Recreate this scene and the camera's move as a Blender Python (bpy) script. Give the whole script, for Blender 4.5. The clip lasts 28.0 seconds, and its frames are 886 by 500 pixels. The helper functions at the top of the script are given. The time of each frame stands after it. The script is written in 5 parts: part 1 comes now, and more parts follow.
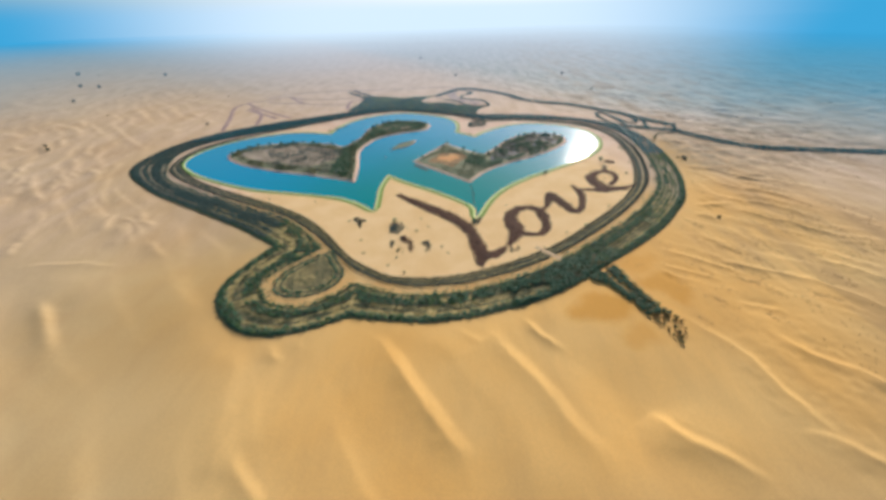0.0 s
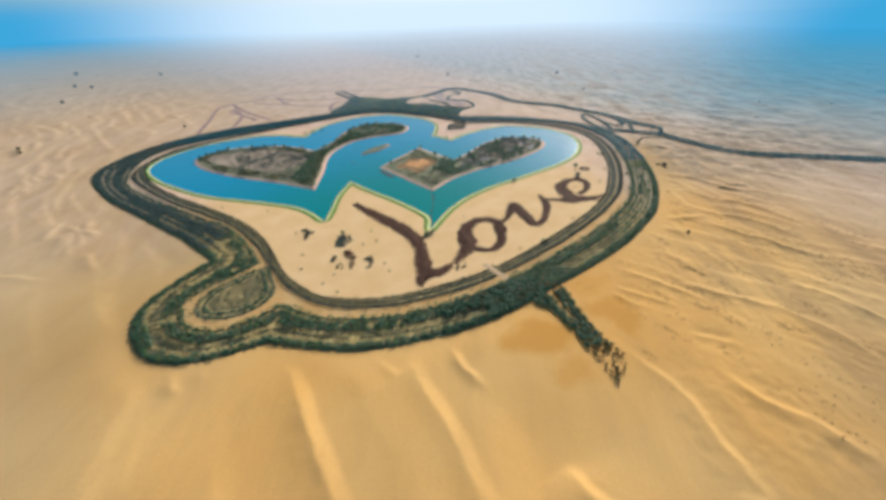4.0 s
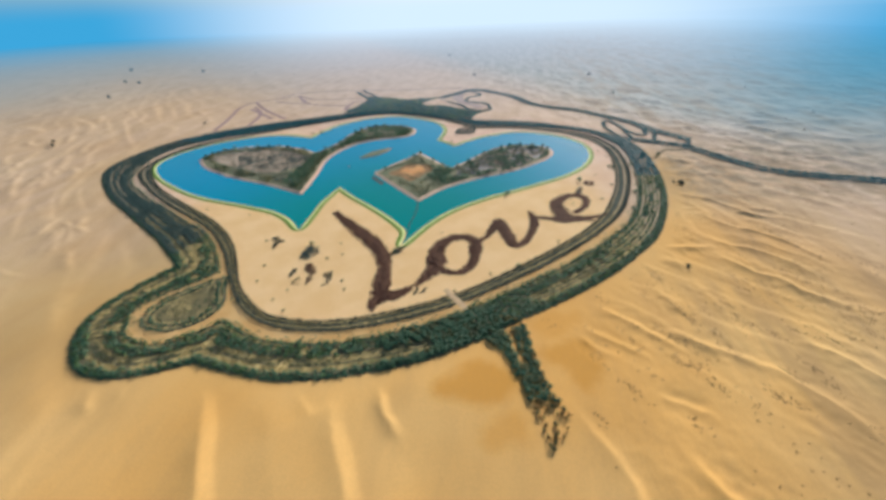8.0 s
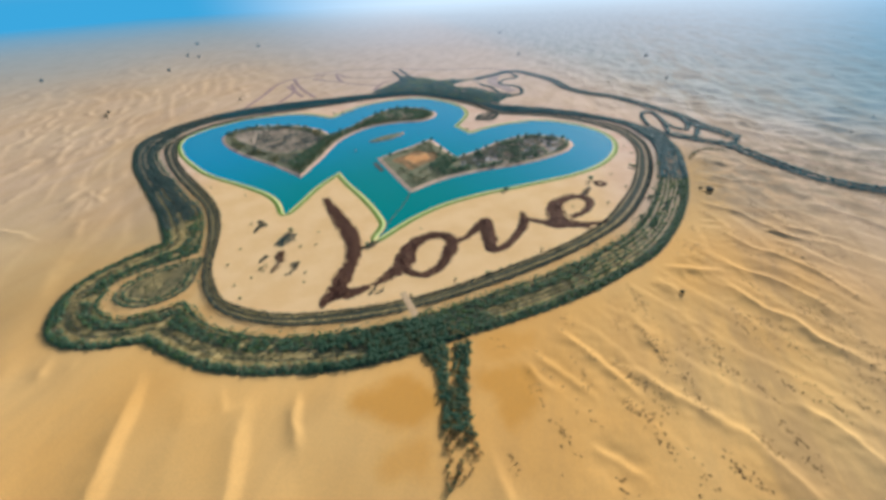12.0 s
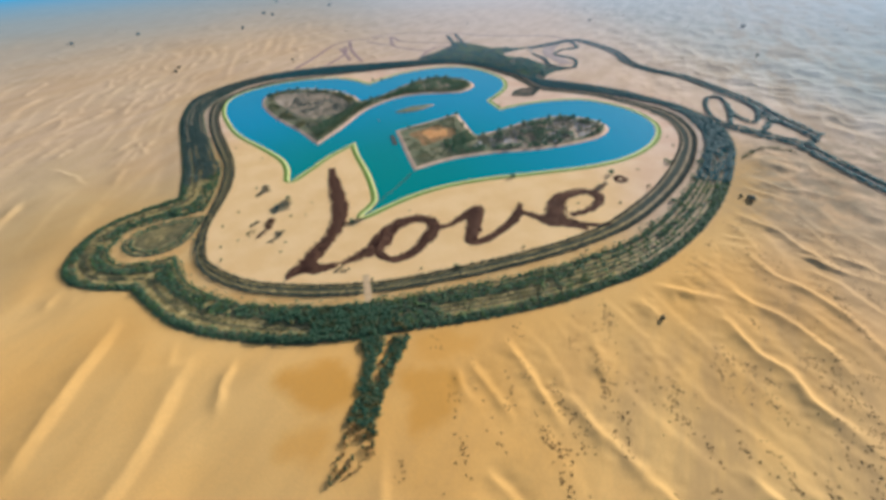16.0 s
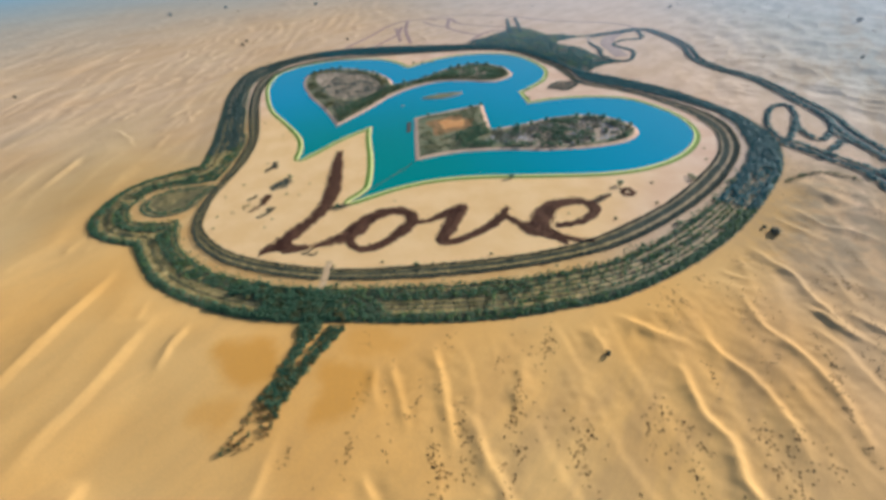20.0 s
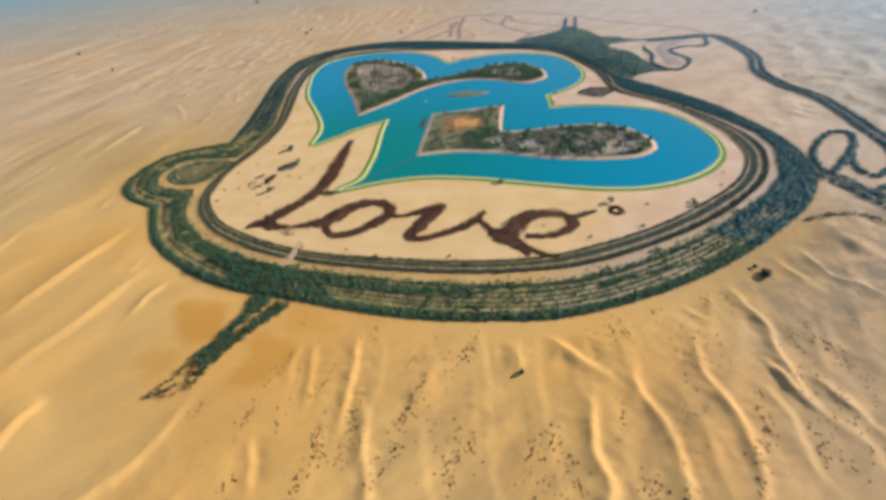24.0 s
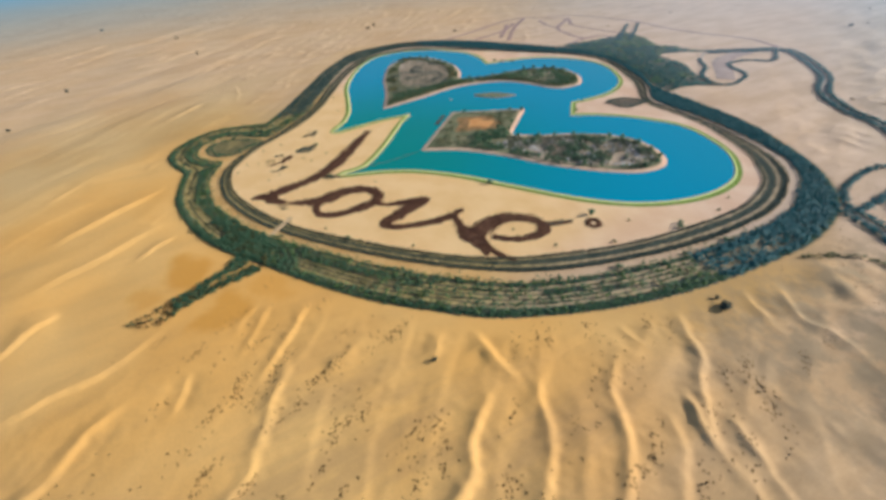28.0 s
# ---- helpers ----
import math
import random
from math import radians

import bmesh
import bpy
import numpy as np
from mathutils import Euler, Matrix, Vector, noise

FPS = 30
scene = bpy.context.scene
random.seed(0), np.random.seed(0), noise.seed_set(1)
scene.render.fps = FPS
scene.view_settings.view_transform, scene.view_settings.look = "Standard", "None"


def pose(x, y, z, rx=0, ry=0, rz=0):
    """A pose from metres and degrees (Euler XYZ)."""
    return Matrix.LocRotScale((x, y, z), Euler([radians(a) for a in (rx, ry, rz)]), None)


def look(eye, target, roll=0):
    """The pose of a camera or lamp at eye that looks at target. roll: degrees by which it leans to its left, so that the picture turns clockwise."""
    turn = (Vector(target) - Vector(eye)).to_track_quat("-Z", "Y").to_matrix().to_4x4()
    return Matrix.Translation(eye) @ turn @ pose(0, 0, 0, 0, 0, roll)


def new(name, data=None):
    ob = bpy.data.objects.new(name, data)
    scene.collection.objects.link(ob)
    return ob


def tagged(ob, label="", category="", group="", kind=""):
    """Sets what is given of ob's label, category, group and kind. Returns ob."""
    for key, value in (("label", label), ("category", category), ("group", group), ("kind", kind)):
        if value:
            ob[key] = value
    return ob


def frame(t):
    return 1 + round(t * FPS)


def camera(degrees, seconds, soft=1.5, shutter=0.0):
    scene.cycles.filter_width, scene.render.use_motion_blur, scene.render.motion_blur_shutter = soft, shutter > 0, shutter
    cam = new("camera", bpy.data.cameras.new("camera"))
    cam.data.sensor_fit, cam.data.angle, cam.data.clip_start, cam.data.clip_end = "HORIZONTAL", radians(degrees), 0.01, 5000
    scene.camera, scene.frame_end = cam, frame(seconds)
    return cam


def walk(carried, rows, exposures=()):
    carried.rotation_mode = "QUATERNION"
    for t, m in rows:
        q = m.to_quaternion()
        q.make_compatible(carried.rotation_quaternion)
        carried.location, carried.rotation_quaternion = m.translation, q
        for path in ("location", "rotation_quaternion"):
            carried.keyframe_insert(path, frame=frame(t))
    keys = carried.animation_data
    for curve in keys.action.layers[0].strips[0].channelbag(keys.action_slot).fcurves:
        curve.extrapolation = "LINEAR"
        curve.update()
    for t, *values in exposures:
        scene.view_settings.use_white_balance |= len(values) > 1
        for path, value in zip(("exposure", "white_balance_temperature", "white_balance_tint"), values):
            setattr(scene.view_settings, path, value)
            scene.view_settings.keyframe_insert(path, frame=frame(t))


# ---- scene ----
cam = camera(100.6, 28.0, soft=3.7)
EYE = 200.0
METRES, TILT, LEAN, TURN = EYE / 0.382, 0.0, 0.0, 0.0
EXPO = 0.37
ROWS = [
    (0.0, 0.0, 0.0, 0.0, -1.15, -33.16, 1.76),
    (0.5, 0.0149, 0.0055, -0.0, -1.13, -33.18, 1.81),
    (1.0, 0.0305, 0.0105, -0.0001, -1.09, -33.19, 1.86),
    (1.5, 0.0454, 0.0162, 0.0002, -1.1, -33.25, 1.87),
    (2.0, 0.0604, 0.0229, 0.0003, -1.06, -33.31, 1.9),
    (2.5, 0.0749, 0.0302, -0.0001, -0.89, -33.33, 1.94),
    (3.0, 0.0894, 0.0376, 0.0004, -0.66, -33.4, 1.96),
    (3.5, 0.1041, 0.0461, 0.0004, -0.32, -33.43, 2.01),
    (5.5, 0.1646, 0.0805, 0.0004, 2.38, -33.45, 2.18),
    (6.0, 0.1794, 0.0896, 0.0003, 3.12, -33.45, 2.19),
    (6.5, 0.1946, 0.0984, 0.0002, 3.95, -33.44, 2.22),
    (7.0, 0.2098, 0.1076, 0.0005, 4.77, -33.46, 2.29),
    (7.5, 0.2247, 0.1168, 0.0005, 5.61, -33.45, 2.33),
    (8.0, 0.2404, 0.1263, 0.0004, 6.53, -33.48, 2.38),
    (8.5, 0.2558, 0.1351, 0.0003, 7.44, -33.51, 2.44),
    (9.0, 0.271, 0.1446, 0.0004, 8.33, -33.64, 2.48),
    (9.5, 0.2868, 0.1539, 0.0006, 9.26, -33.83, 2.56),
    (10.0, 0.302, 0.1632, 0.0006, 10.21, -34.09, 2.6),
    (10.5, 0.3177, 0.1723, 0.0005, 11.27, -34.43, 2.65),
    (11.0, 0.3333, 0.1818, 0.0004, 12.49, -34.89, 2.7),
    (11.5, 0.349, 0.1911, 0.0006, 13.84, -35.45, 2.79),
    (12.0, 0.3645, 0.2002, 0.0003, 15.23, -36.01, 2.84),
    (12.5, 0.38, 0.2095, 0.0004, 16.62, -36.6, 2.93),
    (14.5, 0.4402, 0.2502, 0.0013, 22.29, -38.81, 3.13),
    (15.0, 0.4545, 0.2608, 0.0013, 23.72, -39.19, 3.14),
    (15.5, 0.4688, 0.2719, 0.0013, 25.16, -39.6, 3.17),
    (16.0, 0.483, 0.2832, 0.0014, 26.59, -39.98, 3.22),
    (16.5, 0.4971, 0.2946, 0.0013, 28.01, -40.27, 3.27),
    (17.0, 0.5111, 0.306, 0.0013, 29.44, -40.5, 3.3),
    (17.5, 0.5247, 0.318, 0.0016, 30.9, -40.78, 3.33),
    (18.0, 0.5387, 0.3299, 0.0014, 32.36, -41.03, 3.38),
    (18.5, 0.5523, 0.3419, 0.0017, 33.8, -41.33, 3.41),
    (19.0, 0.5661, 0.3543, 0.002, 35.24, -41.49, 3.47),
    (19.5, 0.5798, 0.3664, 0.0021, 36.66, -41.58, 3.51),
    (20.0, 0.5932, 0.3787, 0.0021, 38.07, -41.65, 3.53),
    (20.5, 0.6069, 0.3913, 0.0019, 39.5, -41.73, 3.58),
    (21.0, 0.6204, 0.4036, 0.0018, 40.95, -41.82, 3.61),
    (21.5, 0.634, 0.4161, 0.0017, 42.42, -41.93, 3.64),
    (23.5, 0.6881, 0.4665, 0.0011, 48.04, -41.74, 3.63),
    (24.0, 0.7016, 0.4788, 0.0012, 49.45, -41.64, 3.6),
    (24.5, 0.715, 0.4913, 0.0011, 50.83, -41.54, 3.61),
    (25.0, 0.7286, 0.5037, 0.0011, 52.25, -41.47, 3.59),
    (25.5, 0.7422, 0.5162, 0.001, 53.67, -41.39, 3.63),
    (26.0, 0.7559, 0.5289, 0.0005, 55.13, -41.3, 3.62),
    (26.5, 0.769, 0.5412, 0.0007, 56.56, -41.23, 3.6),
    (27.0, 0.7825, 0.5539, 0.0004, 57.98, -41.13, 3.59),
    (27.5, 0.7952, 0.5668, 0.0003, 59.36, -41.1, 3.6),
    (28.0, 0.8056, 0.5797, 0.0005, 60.74, -41.06, 3.49),
]
walk(cam, [(t, pose(0, 0, EYE, TILT, LEAN, TURN) @ pose(METRES * x, METRES * y, METRES * z, 90 + pitch, roll, yaw)) for t, x, y, z, yaw, pitch, roll in ROWS],
     exposures=[(0.0, EXPO, 6180, 10), (6.0, EXPO, 6150, 10), (15.0, EXPO, 6020, 10), (20.0, EXPO, 6020, 10), (25.0, EXPO, 6350, 10), (28.0, EXPO, 6280, 10)])

# ---- world, sun ----
SUN_AZ, SUN_EL = 22.0, 21.2
sun_way = Vector((math.sin(radians(SUN_AZ)) * math.cos(radians(SUN_EL)), math.cos(radians(SUN_AZ)) * math.cos(radians(SUN_EL)), math.sin(radians(SUN_EL))))
sun = new("sun", bpy.data.lights.new("sun", "SUN"))
sun.data.energy, sun.data.angle, sun.data.color = 4.8, radians(1.5), (1.0, 0.92, 0.79)
sun.matrix_world = look(sun_way * 900, (0, 0, 0))


def link(nt, a, b):
    nt.links.new(a, b)


def node(nt, kind, **values):
    n = nt.nodes.new(kind)
    for k, v in values.items():
        n.inputs[k.replace("_", " ")].default_value = v
    return n


def maths(nt, op, a, b=None, c=None):
    n = nt.nodes.new("ShaderNodeMath")
    n.operation = op
    for i, v in enumerate((a, b, c)):
        if v is None:
            continue
        if isinstance(v, (int, float)):
            n.inputs[i].default_value = v
        else:
            link(nt, v, n.inputs[i])
    return n.outputs[0]


def mix_rgb(nt, fac, a, b):
    n = nt.nodes.new("ShaderNodeMix")
    n.data_type = "RGBA"
    for i, v in ((0, fac), (6, a), (7, b)):
        if isinstance(v, (int, float)):
            n.inputs[i].default_value = v
        elif isinstance(v, tuple):
            n.inputs[i].default_value = (*v, 1)
        else:
            link(nt, v, n.inputs[i])
    return n.outputs[2]


def span(nt, value, a, b, smooth=True):
    n = nt.nodes.new("ShaderNodeMapRange")
    n.interpolation_type = "SMOOTHSTEP" if smooth else "LINEAR"
    n.inputs["From Min"].default_value, n.inputs["From Max"].default_value = a, b
    link(nt, value, n.inputs["Value"])
    return n.outputs[0]


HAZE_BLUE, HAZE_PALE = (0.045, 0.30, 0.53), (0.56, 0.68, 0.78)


def sunward(nt, way):
    """0 to 1: how near a horizontal direction lies to the bright part of the sky."""
    flat = nt.nodes.new("ShaderNodeVectorMath")
    flat.operation = "MULTIPLY"
    link(nt, way, flat.inputs[0])
    flat.inputs[1].default_value = (1, 1, 0)
    unit = nt.nodes.new("ShaderNodeVectorMath")
    unit.operation = "NORMALIZE"
    link(nt, flat.outputs[0], unit.inputs[0])
    dot = nt.nodes.new("ShaderNodeVectorMath")
    dot.operation = "DOT_PRODUCT"
    link(nt, unit.outputs[0], dot.inputs[0])
    az = radians(HAZE_AZ)
    dot.inputs[1].default_value = (math.sin(az), math.cos(az), 0)
    return span(nt, dot.outputs["Value"], 0.70, 0.985)


def haze_colour(nt, way, side=None, middle=None):
    """Blue dust haze, paler towards the sun; way is a horizontal direction."""
    return mix_rgb(nt, sunward(nt, way), side or HAZE_BLUE, middle or HAZE_PALE)


HAZE_AZ = -0.5
world = bpy.data.worlds.new("world")
scene.world = world
world.use_nodes = True
wt = world.node_tree
wt.nodes.clear()
sky = wt.nodes.new("ShaderNodeTexSky")
sky.sky_type, sky.sun_disc = "NISHITA", False
sky.sun_elevation, sky.sun_rotation = radians(SUN_EL), radians(SUN_AZ)
sky.dust_density, sky.air_density = 1.0, 1.0
bg_sky, bg_haze = wt.nodes.new("ShaderNodeBackground"), wt.nodes.new("ShaderNodeBackground")
bg_sky.inputs[1].default_value, bg_haze.inputs[1].default_value = 0.088, 1.0
link(wt, sky.outputs[0], bg_sky.inputs[0])
coords = wt.nodes.new("ShaderNodeTexCoord")
link(wt, haze_colour(wt, coords.outputs["Generated"]), bg_haze.inputs[0])
sep = wt.nodes.new("ShaderNodeSeparateXYZ")
link(wt, coords.outputs["Generated"], sep.inputs[0])
wmix = wt.nodes.new("ShaderNodeMixShader")
link(wt, span(wt, sep.outputs[2], 0.0, 0.10), wmix.inputs[0])
link(wt, bg_haze.outputs[0], wmix.inputs[1])
link(wt, bg_sky.outputs[0], wmix.inputs[2])
wout = wt.nodes.new("ShaderNodeOutputWorld")
link(wt, wmix.outputs[0], wout.inputs[0])


# ---- materials ----
def material(name, rough=0.8):
    m = bpy.data.materials.new(name)
    m.use_nodes = True
    nt = m.node_tree
    bsdf = nt.nodes["Principled BSDF"]
    bsdf.inputs["Roughness"].default_value = rough
    return m, nt, bsdf


def noise_tex(nt, scale, detail=4.0, rough=0.55, stretch=None, dist=0.0):
    tc = nt.nodes.new("ShaderNodeNewGeometry")
    src = tc.outputs["Position"]
    if stretch:
        mp = nt.nodes.new("ShaderNodeMapping")
        mp.inputs["Rotation"].default_value = (0, 0, stretch[2])
        mp.inputs["Scale"].default_value = (stretch[0], stretch[1], 1)
        link(nt, src, mp.inputs["Vector"])
        src = mp.outputs[0]
    n = node(nt, "ShaderNodeTexNoise", Scale=scale, Detail=detail, Roughness=rough, Distortion=dist)
    link(nt, src, n.inputs["Vector"])
    return n.outputs["Fac"]


def bump(nt, bsdf, height, strength, distance):
    b = node(nt, "ShaderNodeBump", Strength=strength, Distance=distance)
    link(nt, height, b.inputs["Height"])
    link(nt, b.outputs[0], bsdf.inputs["Normal"])


def attr(nt, name):
    a = nt.nodes.new("ShaderNodeAttribute")
    a.attribute_name = name
    return a.outputs["Fac"]


def plain(name, dark, light, scale, rough=0.85, bump_by=0.0, bump_dist=0.2):
    """Two tones of one surface, mixed by noise at two scales."""
    m, nt, bsdf = material(name, rough)
    big, fine = noise_tex(nt, scale), noise_tex(nt, scale * 9, 3)
    fac = maths(nt, "ADD", maths(nt, "MULTIPLY", big, 0.65), maths(nt, "MULTIPLY", fine, 0.35))
    link(nt, mix_rgb(nt, span(nt, fac, 0.33, 0.67), dark, light), bsdf.inputs["Base Color"])
    bsdf.inputs["Specular IOR Level"].default_value = 0.2
    if bump_by:
        bump(nt, bsdf, fine, bump_by, bump_dist)
    return m


def foliage(name, dark, light, dry=None):
    """Leaves: tone varies leaf clump by leaf clump and in patches."""
    m, nt, bsdf = material(name, 0.7)
    geo = nt.nodes.new("ShaderNodeNewGeometry")
    col = mix_rgb(nt, geo.outputs["Random Per Island"], dark, light)
    if dry:
        col = mix_rgb(nt, maths(nt, "MULTIPLY", span(nt, noise_tex(nt, 0.045, 3), 0.5, 0.68), 0.8), col, dry)
    link(nt, col, bsdf.inputs["Base Color"])
    bsdf.inputs["Specular IOR Level"].default_value = 0.25
    thin_leaf, both = nt.nodes.new("ShaderNodeBsdfTranslucent"), nt.nodes.new("ShaderNodeMixShader")
    link(nt, col, thin_leaf.inputs[0])
    both.inputs[0].default_value = 0.38
    link(nt, bsdf.outputs[0], both.inputs[1])
    link(nt, thin_leaf.outputs[0], both.inputs[2])
    link(nt, both.outputs[0], nt.nodes["Material Output"].inputs[0])
    return m


def sand_material():
    m, nt, bsdf = material("desert_sand", 0.95)
    bsdf.inputs["Specular IOR Level"].default_value = 0.1
    big = noise_tex(nt, 0.006, 4, 0.5)
    mid = noise_tex(nt, 0.035, 5, 0.6, (1.0, 0.28, radians(-43)))
    fine = noise_tex(nt, 0.9, 3)
    col = mix_rgb(nt, span(nt, big, 0.32, 0.68), (0.600, 0.336, 0.096), (0.630, 0.434, 0.182))
    # deep orange sand round the avenue; lens falloff painted in as duller sand outwards
    col = mix_rgb(nt, attr(nt, "orange"), mix_rgb(nt, 0.75, col, mix_rgb(nt, span(nt, big, 0.32, 0.68), (0.525, 0.340, 0.140), (0.575, 0.405, 0.205))), mix_rgb(nt, span(nt, big, 0.32, 0.68), (0.722, 0.392, 0.110), (0.772, 0.480, 0.176)))
    col = mix_rgb(nt, maths(nt, "MULTIPLY", span(nt, mid, 0.42, 0.72), 0.22), col, (0.43, 0.265, 0.11))
    # pinkish grey gravel plain, towards the back and the far side
    col = mix_rgb(nt, maths(nt, "MULTIPLY", attr(nt, "plain"), 0.85), col, mix_rgb(nt, span(nt, mid, 0.35, 0.65), (0.56, 0.410, 0.310), (0.68, 0.520, 0.415)))
    # lens and distance tint painted as blue-grey into the north-eastern sand
    col = mix_rgb(nt, maths(nt, "MULTIPLY", attr(nt, "blue_cast"), 0.8), col, mix_rgb(nt, span(nt, mid, 0.35, 0.65), (0.28, 0.34, 0.33), (0.41, 0.455, 0.44)))
    grey = maths(nt, "MULTIPLY", attr(nt, "scrub"), span(nt, noise_tex(nt, 0.02, 5, 0.65, (1.0, 0.25, radians(-43))), 0.45, 0.62))
    col = mix_rgb(nt, maths(nt, "MULTIPLY", grey, 0.45), col, (0.34, 0.225, 0.115))
    stony = maths(nt, "MULTIPLY", attr(nt, "stony"), span(nt, noise_tex(nt, 0.05, 6, 0.7), 0.38, 0.6))
    col = mix_rgb(nt, maths(nt, "MULTIPLY", stony, 0.75), col, (0.27, 0.22, 0.15))
    col = mix_rgb(nt, maths(nt, "MULTIPLY", attr(nt, "damp"), 0.8), col, (0.60, 0.285, 0.045))
    groomed = mix_rgb(nt, span(nt, noise_tex(nt, 0.03, 5), 0.3, 0.7), (0.755, 0.495, 0.230), (0.815, 0.565, 0.290))
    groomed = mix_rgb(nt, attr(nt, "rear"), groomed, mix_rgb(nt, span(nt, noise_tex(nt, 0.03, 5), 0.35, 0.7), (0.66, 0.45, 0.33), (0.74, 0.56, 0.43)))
    col = mix_rgb(nt, attr(nt, "inner"), col, groomed)
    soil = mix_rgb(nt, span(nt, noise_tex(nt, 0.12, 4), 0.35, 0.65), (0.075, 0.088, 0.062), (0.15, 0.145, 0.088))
    # blue of distance painted into the soil at the rear
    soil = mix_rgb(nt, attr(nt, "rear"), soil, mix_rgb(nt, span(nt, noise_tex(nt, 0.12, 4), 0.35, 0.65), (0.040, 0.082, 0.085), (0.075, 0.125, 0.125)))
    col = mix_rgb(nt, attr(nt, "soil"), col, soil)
    col = mix_rgb(nt, attr(nt, "dry"), col, mix_rgb(nt, span(nt, noise_tex(nt, 0.15, 4), 0.4, 0.62), (0.33, 0.26, 0.105), (0.60, 0.45, 0.185)))
    col = mix_rgb(nt, attr(nt, "track"), col, mix_rgb(nt, span(nt, noise_tex(nt, 0.05, 5), 0.3, 0.7), (0.58, 0.345, 0.125), (0.66, 0.43, 0.185)))
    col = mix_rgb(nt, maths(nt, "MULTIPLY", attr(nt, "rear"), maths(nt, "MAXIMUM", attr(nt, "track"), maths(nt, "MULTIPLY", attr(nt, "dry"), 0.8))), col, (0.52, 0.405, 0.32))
    col = mix_rgb(nt, maths(nt, "MULTIPLY", span(nt, fine, 0.3, 0.7), 0.14), col, (0.30, 0.19, 0.09))
    link(nt, col, bsdf.inputs["Base Color"])
    ripple = noise_tex(nt, 0.25, 5, 0.6, (1.0, 0.3, radians(-43)))
    relief = maths(nt, "ADD", ripple, maths(nt, "MULTIPLY", mid, 1.5))
    hummock = maths(nt, "MULTIPLY", noise_tex(nt, 0.03, 3, 0.5, (1.0, 0.5, radians(-30))), maths(nt, "MULTIPLY", attr(nt, "plain"), 22.0))
    bump(nt, bsdf, maths(nt, "ADD", relief, hummock), 0.17, 0.7)
    return m


def water_material():
    m, nt, bsdf = material("lake_water", 0.09)
    geo = nt.nodes.new("ShaderNodeNewGeometry")
    away = nt.nodes.new("ShaderNodeVectorMath")
    away.operation = "DISTANCE"
    link(nt, geo.outputs["Position"], away.inputs[0])
    away.inputs[1].default_value = (10, 400, 0)
    depth = span(nt, maths(nt, "ADD", away.outputs["Value"], maths(nt, "MULTIPLY", noise_tex(nt, 0.01, 3), 90)), 90, 400)
    link(nt, mix_rgb(nt, depth, (0.006, 0.225, 0.220), (0.004, 0.258, 0.43)), bsdf.inputs["Base Color"])
    bsdf.inputs["IOR"].default_value = 1.33
    bsdf.inputs["Specular IOR Level"].default_value = 0.14
    wave = noise_tex(nt, 0.5, 4, 0.6, (1.0, 0.5, radians(20)))
    bump(nt, bsdf, wave, 0.06, 0.2)
    return m


SAND, WATER = sand_material(), water_material()
KERB = plain("pale_shore_edging", (0.48, 0.60, 0.18), (0.66, 0.75, 0.34), 0.4, 0.8, 0.3)
VERGE = plain("watered_grass_verge", (0.08, 0.16, 0.02), (0.20, 0.30, 0.05), 0.25, 0.9, 0.6, 0.3)
RIM = plain("island_beach_sand", (0.56, 0.36, 0.25), (0.72, 0.50, 0.37), 0.15, 0.95, 0.3)
LAWN = plain("island_ground_cover", (0.115, 0.145, 0.082), (0.26, 0.235, 0.14), 0.06, 0.95, 0.6, 0.4)
GRAVEL = plain("grey_pink_gravel", (0.27, 0.22, 0.165), (0.58, 0.45, 0.33), 0.07, 0.95, 0.7, 0.5)
WORN = plain("worn_red_brown_earth", (0.16, 0.115, 0.05), (0.34, 0.185, 0.085), 0.14, 0.95, 0.5, 0.3)
ROCK = plain("pale_grey_rock", (0.30, 0.29, 0.30), (0.62, 0.60, 0.58), 0.4, 0.9, 0.6)
CLAY = plain("orange_bare_clay", (0.50, 0.22, 0.07), (0.62, 0.34, 0.14), 0.12, 0.95, 0.4)
YARD = plain("pinkish_gravel_yard", (0.30, 0.225, 0.205), (0.46, 0.36, 0.32), 0.05, 0.95, 0.3)
TRACK = plain("purplish_dirt_track", (0.22, 0.145, 0.145), (0.40, 0.275, 0.26), 0.03, 0.95, 0.2)
PALE_ROAD = plain("pale_dirt_road", (0.36, 0.30, 0.26), (0.46, 0.38, 0.32), 0.1, 0.95, 0.2)
LEAF_GREEN = foliage("mid_green_leaves", (0.051, 0.119, 0.043), (0.170, 0.272, 0.102))
# blue of far haze painted into these two leaf colours, for rear trees
LEAF_HAZED = foliage("haze_tinted_leaves", (0.030, 0.145, 0.172), (0.062, 0.205, 0.235))
LEAF_WOODS = foliage("haze_tinted_woodland_leaves", (0.036, 0.160, 0.165), (0.085, 0.245, 0.240))
LEAF_GROVE = foliage("fresh_green_leaves", (0.070, 0.190, 0.120), (0.175, 0.330, 0.200))
LEAF_SLATE = foliage("slate_green_leaves", (0.052, 0.105, 0.100), (0.112, 0.172, 0.155))
LEAF_DULL = foliage("dull_slate_shrub", (0.050, 0.078, 0.066), (0.118, 0.142, 0.108))
LEAF_HEDGE = foliage("dark_hedge_leaves", (0.030, 0.055, 0.050), (0.070, 0.098, 0.084))
PATH = plain("trodden_sand_path", (0.50, 0.34, 0.18), (0.60, 0.43, 0.26), 0.2, 0.95, 0.2)
BED = plain("red_brown_planting_soil", (0.10, 0.05, 0.03), (0.19, 0.095, 0.055), 0.3, 0.95, 0.6)
